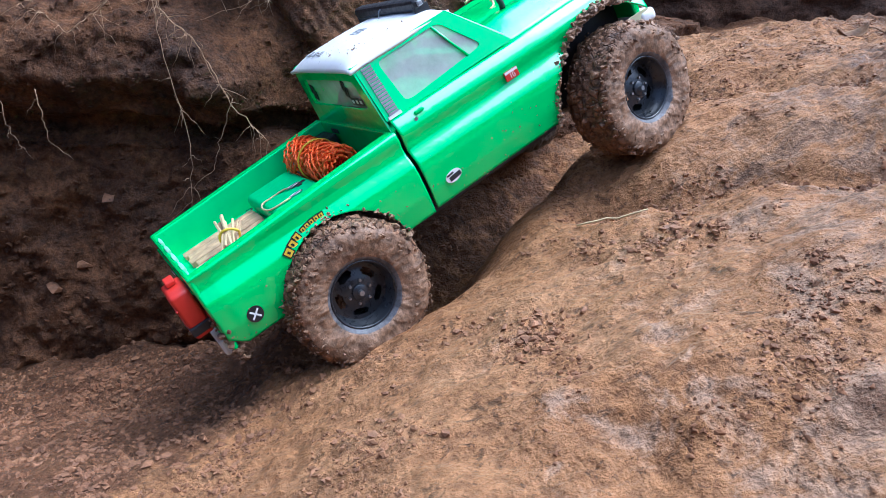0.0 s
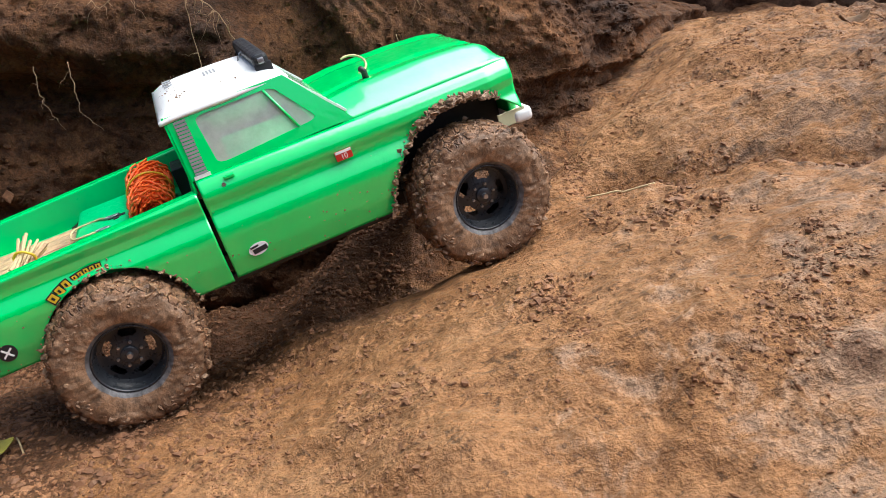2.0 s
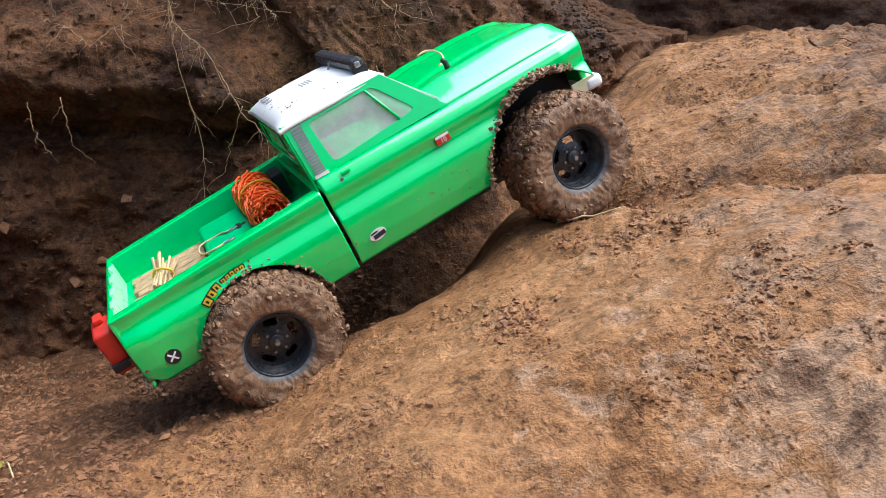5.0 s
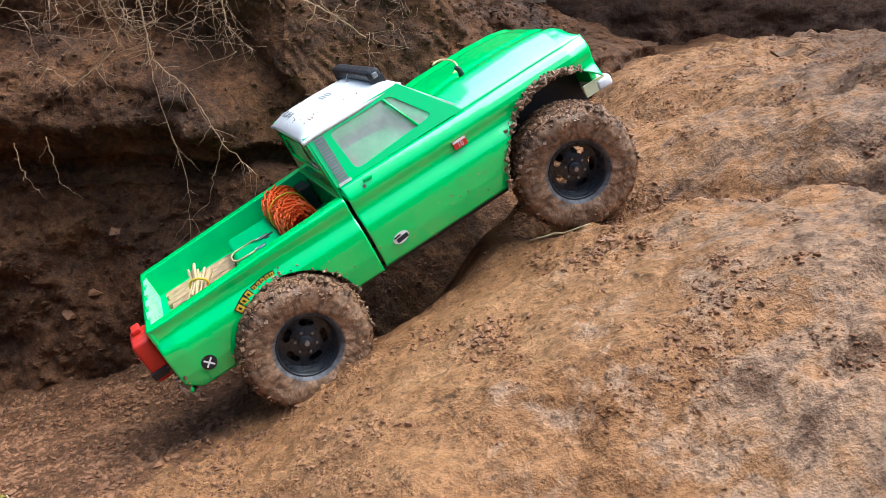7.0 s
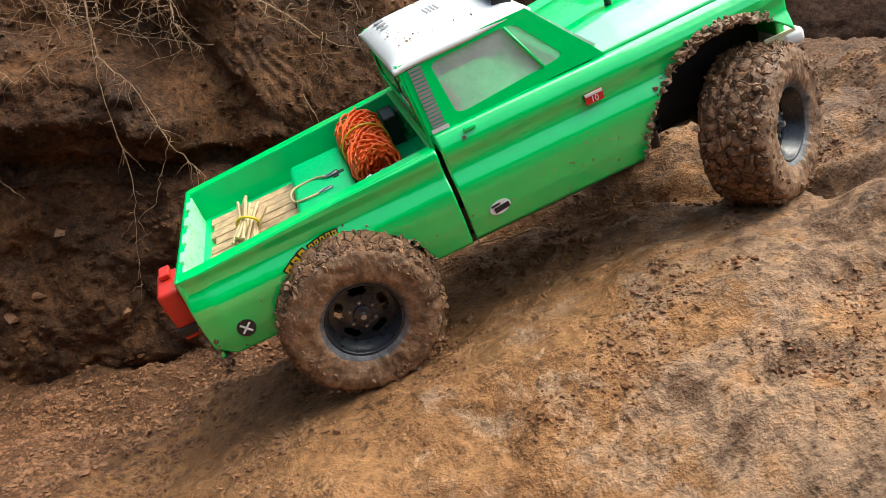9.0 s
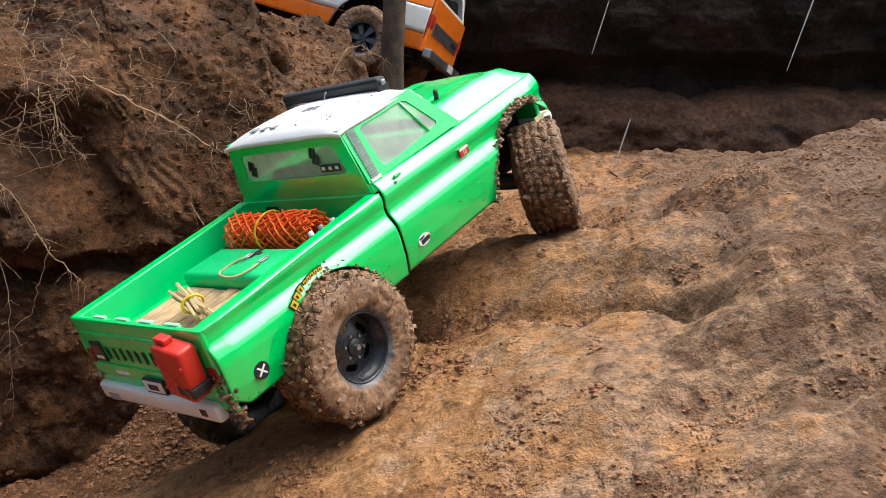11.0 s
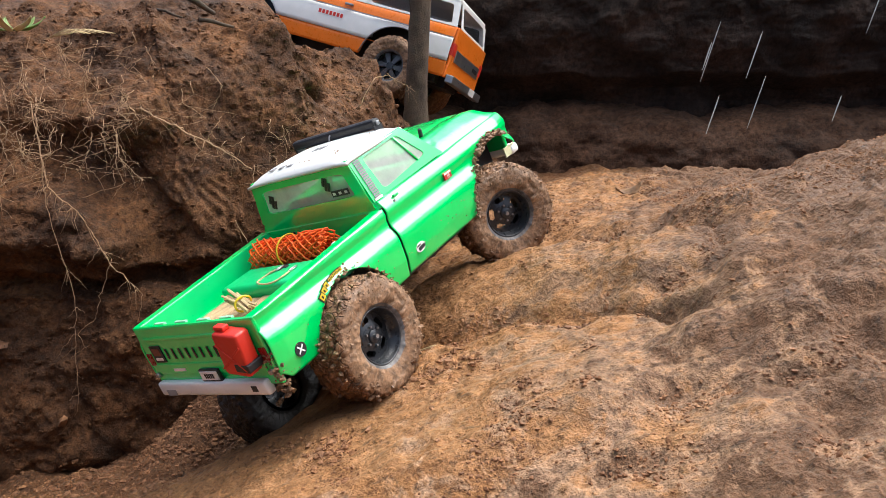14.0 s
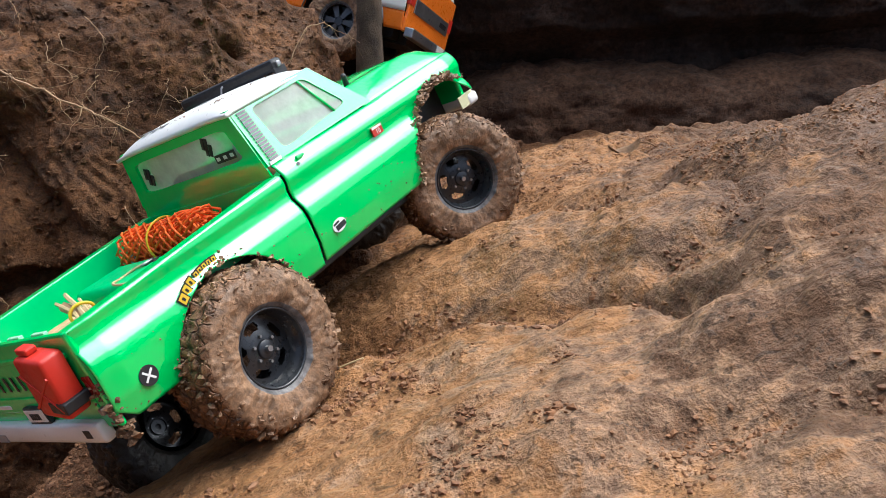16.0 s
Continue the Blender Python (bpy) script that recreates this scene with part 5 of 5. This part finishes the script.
def make_clods():
    rng = random.Random(21)
    nr = np.random.RandomState(4)
    # named clods and their heaps: middle, spread, count, sizes
    heaps = [(0.47, 0.985, 0.012, 30, 0.004), (0.161, 0.592, 0.026, 130, 0.0038), (0.065, 0.516, 0.024, 150, 0.0036), (0.235, 0.483, 0.007, 22, 0.0036), (0.275, 0.446, 0.010, 30, 0.003),
             (-0.033, 0.437, 0.022, 80, 0.003), (0.204, 0.576, 0.008, 26, 0.0036), (-0.06, 0.47, 0.03, 80, 0.0026), (0.19, 0.34, 0.02, 30, 0.0022), (0.02, 0.56, 0.02, 50, 0.0026), (0.12, 0.62, 0.02, 60, 0.003),
             # heaps along the ruts: loose dirt that also deepens their shade
             (0.15, 0.700, 0.022, 110, 0.0034), (0.19, 0.692, 0.022, 120, 0.0034), (0.235, 0.684, 0.022, 120, 0.0032), (0.275, 0.645, 0.022, 110, 0.0032), (0.315, 0.60, 0.024, 110, 0.0032),
             (0.345, 0.83, 0.026, 110, 0.0034), (0.39, 0.79, 0.026, 110, 0.0034), (0.44, 0.75, 0.026, 90, 0.0032), (0.403, 0.600, 0.012, 70, 0.0030)]
    for x, y, spread, n, size in heaps:
        c = nr.normal((x, y), spread * 0.6, (int(n * 1.7), 2))
        z = ground_height(c[:, 0], c[:, 1]) + 0.0007
        me = lumps_on(list(zip(c[:, 0], c[:, 1], z)), rng, (size * 0.10, size * 0.74), "clod_heap", CLOD)
        tagged(new("clod_heap", me), "small heap of crumbled brown clay clods", "clods", "clod heaps", kind="stuff")
    # crumbs all over the slope, thicker in some patches
    n = 170000
    c = np.stack([nr.uniform(-0.55, 0.8, n), nr.uniform(0.26, 1.2, n)], 1)
    p = np.stack([c[:, 0], c[:, 1], 0 * c[:, 0]], 1)
    dense = rough(p, 0.055, 9, 4, 0.6) + 0.4 * (1 - step(c[:, 0], -0.2, 0.0)) + 0.2 * step(c[:, 0], 0.3, 0.55)
    # more crumbs low in the ruts, part dirt, part stand-in for shade
    low = ground_base(c[:, 0], c[:, 1]) - ground_height(c[:, 0], c[:, 1])
    dense = dense + 30 * np.clip(low - 0.004, 0, 0.012) * step(c[:, 0], 0.1, 0.16)
    c = c[dense + nr.normal(0, 0.22, n) > 0.52]
    z = ground_height(c[:, 0], c[:, 1]) + 0.0003
    dim = 1.5 * c[:, 1] - 2.4 * c[:, 0] - 1.04 > 0.14
    me = lumps_on(list(zip(c[~dim, 0], c[~dim, 1], z[~dim])), rng, (0.0004, 0.0018), "loose_crumbs", CLOD)
    tagged(new("loose_crumbs", me), "loose crumbs of brown clay strewn over the slope", "crumbs", kind="stuff")
    more = np.stack([nr.uniform(-0.6, -0.02, 16000), nr.uniform(0.3, 0.84, 16000)], 1)
    more = more[1.5 * more[:, 1] - 2.4 * more[:, 0] - 1.04 + nr.normal(0, 0.09, len(more)) > 0.12]
    fell = np.concatenate([c[dim], more])
    z = ground_height(fell[:, 0], fell[:, 1])
    me = lumps_on(list(zip(fell[:, 0], fell[:, 1], z)), rng, (0.0004, 0.0030), "fallen_crumbs", CLOD)
    tagged(new("fallen_crumbs", me), "dark gravelly crumbs of earth fallen from the bank", "crumbs", kind="stuff")
    b = bank_points
    b = b[(b[:, 0] > -0.62) & (b[:, 0] < 0.24) & (b[:, 2] > 0.12) & (b[:, 2] < 0.8) & (b[:, 1] < 1.45)]
    pick = b[nr.choice(len(b), 14000, replace=False)]
    me = lumps_on(pick.tolist(), rng, (0.0005, 0.0034), "bank_crumbs", BANK)
    tagged(new("bank_crumbs", me), "crumbs of red-brown earth sticking to the bank", "crumbs", kind="stuff")
    # stones in the bank
    for x, y, z, r in ((-0.447, 0.852, 0.20, 0.011), (-0.413, 0.87, 0.225, 0.008), (-0.299, 0.85, 0.208, 0.009), (-0.38, 0.86, 0.30, 0.007), (-0.52, 0.86, 0.27, 0.009)):
        face = b[b[:, 1] < y + 0.12]
        y = float(face[np.argmin((face[:, 0] - x) ** 2 + (face[:, 2] - z) ** 2), 1])
        me = lump_mesh("stone", rng, 1, lambda: (x, y, z), (r * 0.8, r * 0.8), CLOD)
        tagged(new("stone", me), "ochre lump of clay set in the bank", "stone", "stones in the bank")


def leaf_mesh(length, width, curl, mat):
    n, m, pts = 18, 9, []
    for k in range(n):
        u = k / (n - 1)
        w = width * math.sin(math.pi * min(1, u * 0.96 + 0.02)) ** 0.8
        for j in range(m):
            t = j / (m - 1) * 2 - 1
            pts.append((length * (u - 0.5), w * t * 0.5, curl * (u - 0.5) ** 2 * 4 + 0.18 * width * abs(t) + 0.0012 * math.sin(9 * u + 3 * t)))
    return grid_mesh("leaf", np.array(pts), n, m, mat)


def make_leaves():
    z = float(ground_height(np.array([-0.376]), np.array([0.496]))[0])
    ob = tagged(new("leaf", leaf_mesh(0.050, 0.022, 0.006, LEAF)), "fallen yellow-green leaf lying on the clay", "leaf")
    thick(ob, 0.0004)
    ob.matrix_basis = pose(-0.376, 0.496, z + 0.006, 8, -6, 32)
    z = float(ground_height(np.array([0.475]), np.array([0.99]))[0])
    dead = thing("dead_leaf", "curled brown dead leaf with its stalk on the clay", "leaf", m=pose(0.475, 0.99, z + 0.006, 6, -8, 15))
    thick(part("blade", leaf_mesh(0.042, 0.022, 0.012, DEAD), DEAD, dead), 0.0006)
    part("stalk", mesh_of("stalk", *tube([(0.019, 0, 0.009), (0.028, -0.003, 0.008), (0.037, -0.009, 0.002), (0.042, -0.014, -0.006)], 0.0009, 5), DEAD), DEAD, dead)
    rng = random.Random(5)
    plant = thing("weed", "small green weed with dry stalks on top of the bank", "weed")
    for k in range(7):
        w = k * 0.9 + 0.3
        lf = part("leaf", leaf_mesh(0.045 + 0.012 * rng.random(), 0.012, 0.008, LEAF_GREEN if k < 5 else STRAW), LEAF_GREEN, plant)
        thick(lf, 0.0004)
        lf.matrix_basis = pose(-0.372 + 0.022 * math.cos(w), 1.03 + 0.02 * math.sin(w), 0.700, rng.uniform(-15, 15), -18, math.degrees(w))
    for k in range(9):
        a, b = rng.uniform(-0.5, 0.5), rng.uniform(0.03, 0.06)
        v, f = tube([(-0.33, 1.04, 0.688), (-0.33 + b * math.cos(a), 1.04 + b * math.sin(a), 0.70), (-0.33 + 1.6 * b * math.cos(a), 1.04 + 1.6 * b * math.sin(a), 0.694)], 0.0006, 4)
        part("stalk", mesh_of("stalk", v, f, STRAW), STRAW, plant)
    for a, b, r in (((-0.15, 1.09, 0.744), (-0.118, 1.12, 0.722), 0.0045), ((-0.128, 1.06, 0.712), (-0.085, 1.08, 0.702), 0.003), ((-0.20, 1.12, 0.728), (-0.16, 1.10, 0.716), 0.002)):
        a, b = Vector(a), Vector(b)
        v, f = tube([a, a.lerp(b, 0.35) + Vector((0, 0, 0.002)), a.lerp(b, 0.7), b], [r, r * 1.1, r * 0.9, r * 0.7], 8)
        tagged(new("twig", mesh_of("twig", v, f, BARK)), "short broken twig lying on the bank top", "twig", "twigs")
    for a, b, r in (((0.115, 0.672), (0.170, 0.652), 0.0009), ((-0.36, 0.52), (-0.345, 0.50), 0.0008)):
        line = [Vector((a[0] + (b[0] - a[0]) * u, a[1] + (b[1] - a[1]) * u, 0)) for u in np.linspace(0, 1, 8)]
        for k, p in enumerate(line):
            p.z = float(ground_height(np.array([p.x]), np.array([p.y]))[0]) + 0.002 + 0.003 * math.sin(k * 0.5)
        tagged(new("twig", mesh_of("twig", *tube(line, r, 5), STRAW)), "thin pale twig lying on the clay", "twig", "twigs")


make_clods()
make_leaves()


# ---- rain: drops that streak down before the dark trench ----
RAIN = film_glass("rain_water", 0.32)


def make_rain():
    rng = random.Random(77)
    v, f = tube([(0, 0, -0.5), (0, 0, -0.2), (0, 0, 0.3), (0, 0, 0.5)], [0.0003, 0.0009, 0.0010, 0.0003], 5)
    lengths = [0.04, 0.055, 0.07, 0.09, 0.11]
    streaks = [mesh_of("raindrop", [(p[0], p[1], p[2] * length) for p in v], f, RAIN) for length in lengths]
    drops = []
    for k in range(290):
        ob = tagged(new("raindrop", streaks[k % 5]), "thin pale streak of rain falling before the trench", "raindrop", "raindrops")
        drops.append((ob, rng.uniform(0.30, 1.15), rng.uniform(0.95, 1.4), rng.uniform(9.6, 15.95)))
    return drops


rain = make_rain()


# ---- motion ----
DRIVE = [
    (0.0, -0.1183, 0.7138, 0.2982, -9.6, -24.7, 31.1), (0.5, -0.1476, 0.6688, 0.2884, -1.1, -25.9, 22.3), (1.0, -0.2123, 0.6423, 0.2700, -3.8, -24.3, 23.6),
    (1.5, -0.2569, 0.6345, 0.2671, -4.8, -20.5, 22.7), (2.0, -0.2971, 0.6253, 0.2671, -3.9, -16.9, 21.4), (2.5, -0.3587, 0.6050, 0.2599, -7.9, -10.5, 20.4),
    (3.0, -0.4002, 0.5962, 0.2590, -9.9, -5.3, 18.7), (3.5, -0.3775, 0.6070, 0.2619, -6.1, -8.7, 19.8), (4.0, -0.2878, 0.6338, 0.2656, -3.0, -17.6, 23.3),
    (6.5, -0.1414, 0.6832, 0.2831, -8.4, -24.7, 25.3), (7.0, -0.1329, 0.6782, 0.2879, -6.4, -23.8, 23.2), (7.5, -0.1255, 0.6732, 0.2927, -4.6, -25.7, 21.4),
    (8.0, -0.1016, 0.6487, 0.3188, 1.0, -24.6, 16.1), (8.5, -0.0188, 0.6190, 0.3573, 4.5, -22.4, 6.7), (9.0, -0.0007, 0.5826, 0.3749, 3.5, -21.2, 10.6),
    (9.5, 0.0123, 0.5861, 0.3827, 1.1, -21.0, 15.9), (10.0, 0.0448, 0.5985, 0.4007, -1.9, -18.7, 26.5), (12.5, 0.0220, 0.6670, 0.3775, -19.5, -15.4, 59.6),
    (13.0, 0.0215, 0.6695, 0.3785, -15.9, -15.2, 52.4), (13.5, 0.0247, 0.6715, 0.3790, -15.4, -15.8, 52.2), (14.0, 0.0248, 0.6715, 0.3795, -15.6, -15.6, 52.4),
    (14.5, 0.0248, 0.6715, 0.3798, -15.5, -15.6, 52.4), (15.0, 0.0248, 0.6712, 0.3800, -15.5, -15.5, 52.5), (15.5, 0.0246, 0.6712, 0.3800, -15.7, -15.5, 52.6),
    (16.0, 0.0243, 0.6715, 0.3800, -15.7, -15.6, 52.6),
]
STEER = [(0, 9), (0.5, 8), (1, 3), (1.5, 0), (2, 0), (2.5, 0), (3.5, 5), (4, 0), (6.5, 12), (7, -14), (7.5, -24), (8, -32), (8.5, -20), (8.8, 20), (9, 36), (9.5, 38), (10.2, 36), (12.3, 28), (12.5, -14), (12.7, -28), (13, -33), (16, -33)]
LIFT_FRONT = [(0, 0.001), (0.5, -0.005), (1, -0.005), (1.5, -0.001), (2, 0.001), (2.5, 0.006), (3, 0.0085), (3.5, 0.009), (4, 0.003), (6.5, -0.003), (8, -0.004), (9, -0.006), (10, -0.006), (12.5, -0.008), (16, -0.007)]
LIFT_REAR = [(0, -0.002), (0.5, 0.003), (1, 0), (1.5, -0.003), (2, -0.005), (2.5, -0.009), (3.5, -0.012), (4, -0.004), (6.5, 0), (8, 0.001), (8.5, 0.006), (9.5, 0.0045), (10.2, 0.003), (12.5, -0.006), (16, -0.004)]

DROP_FRONT = [(0, -0.01), (2, 0.0), (3, -0.008), (4, 0), (8, -0.01), (12, -0.008), (16, -0.008)]
DROP_REAR = [(0, -0.004), (3, 0.004), (6, -0.008), (9, -0.03), (10.2, -0.045), (12.3, -0.058), (16, -0.058)]


def at_time(table, t):
    return float(np.interp(t, [r[0] for r in table], [r[1] for r in table]))


def motions():
    rows = [(r[0], pose(*r[1:])) for r in DRIVE]
    walk(pickup, rows)
    for ob, m in cargo:
        walk(ob, [(t, p @ m) for t, p in rows])
    for ob, x, y, t in rain:
        high, low = pose(x + 0.30, y, 1.5, 0, 16, 0), pose(x - 0.10, y, 0.15, 0, 16, 0)
        t0, t1 = max(0.1, t - 0.4), min(15.99, t + 0.4)
        walk(ob, [(0.0, high), (t0, high), (t1, low), (16.0, low)] if t1 < 15.9 else [(0.0, high), (t0, high), (16.0, low)])
    times, rolled, roll = [], [], 0.0
    for a, b in zip(DRIVE, DRIVE[1:]):
        n = 10 if b[0] - a[0] > 1 else 2
        pa, pb = pose(*a[1:]), pose(*b[1:])
        ahead = pa.to_3x3() @ Vector((1, 0, 0))
        go = (pb.translation - pa.translation).dot(ahead) / TYRE_R
        for k in range(n):
            times.append(a[0] + (b[0] - a[0]) * k / n)
            rolled.append(roll + go * k / n)
        roll += go
    times.append(16.0)
    rolled.append(roll)
    for w, front, side in pickup_wheels:
        got = []
        for t, q in zip(times, rolled):
            lift = at_time(LIFT_FRONT if front else LIFT_REAR, t) if side < 0 else at_time(DROP_FRONT if front else DROP_REAR, t)
            steer = at_time(STEER, t) if front else 0.0
            tilt = math.degrees(math.asin(max(-0.5, min(0.5, (lift + 0.004) / 0.2)))) if side > 0 else 0.0
            pin = Matrix.Translation((0.313 if front else 0.0, side * (0.062 - (0.018 * abs(tilt) / 25)), lift)) @ pose(0, 0, 0, tilt, 0, steer)
            turned = pin @ Matrix.Translation((0, side * 0.037, 0)) @ (pose(0, 0, 0, 0, 0, 180) if side > 0 else Matrix())
            got.append((t, turned @ Matrix.Rotation(q * (1 if side < 0 else -1) * 1.0, 4, "Y")))
        walk(w, got)


motions()
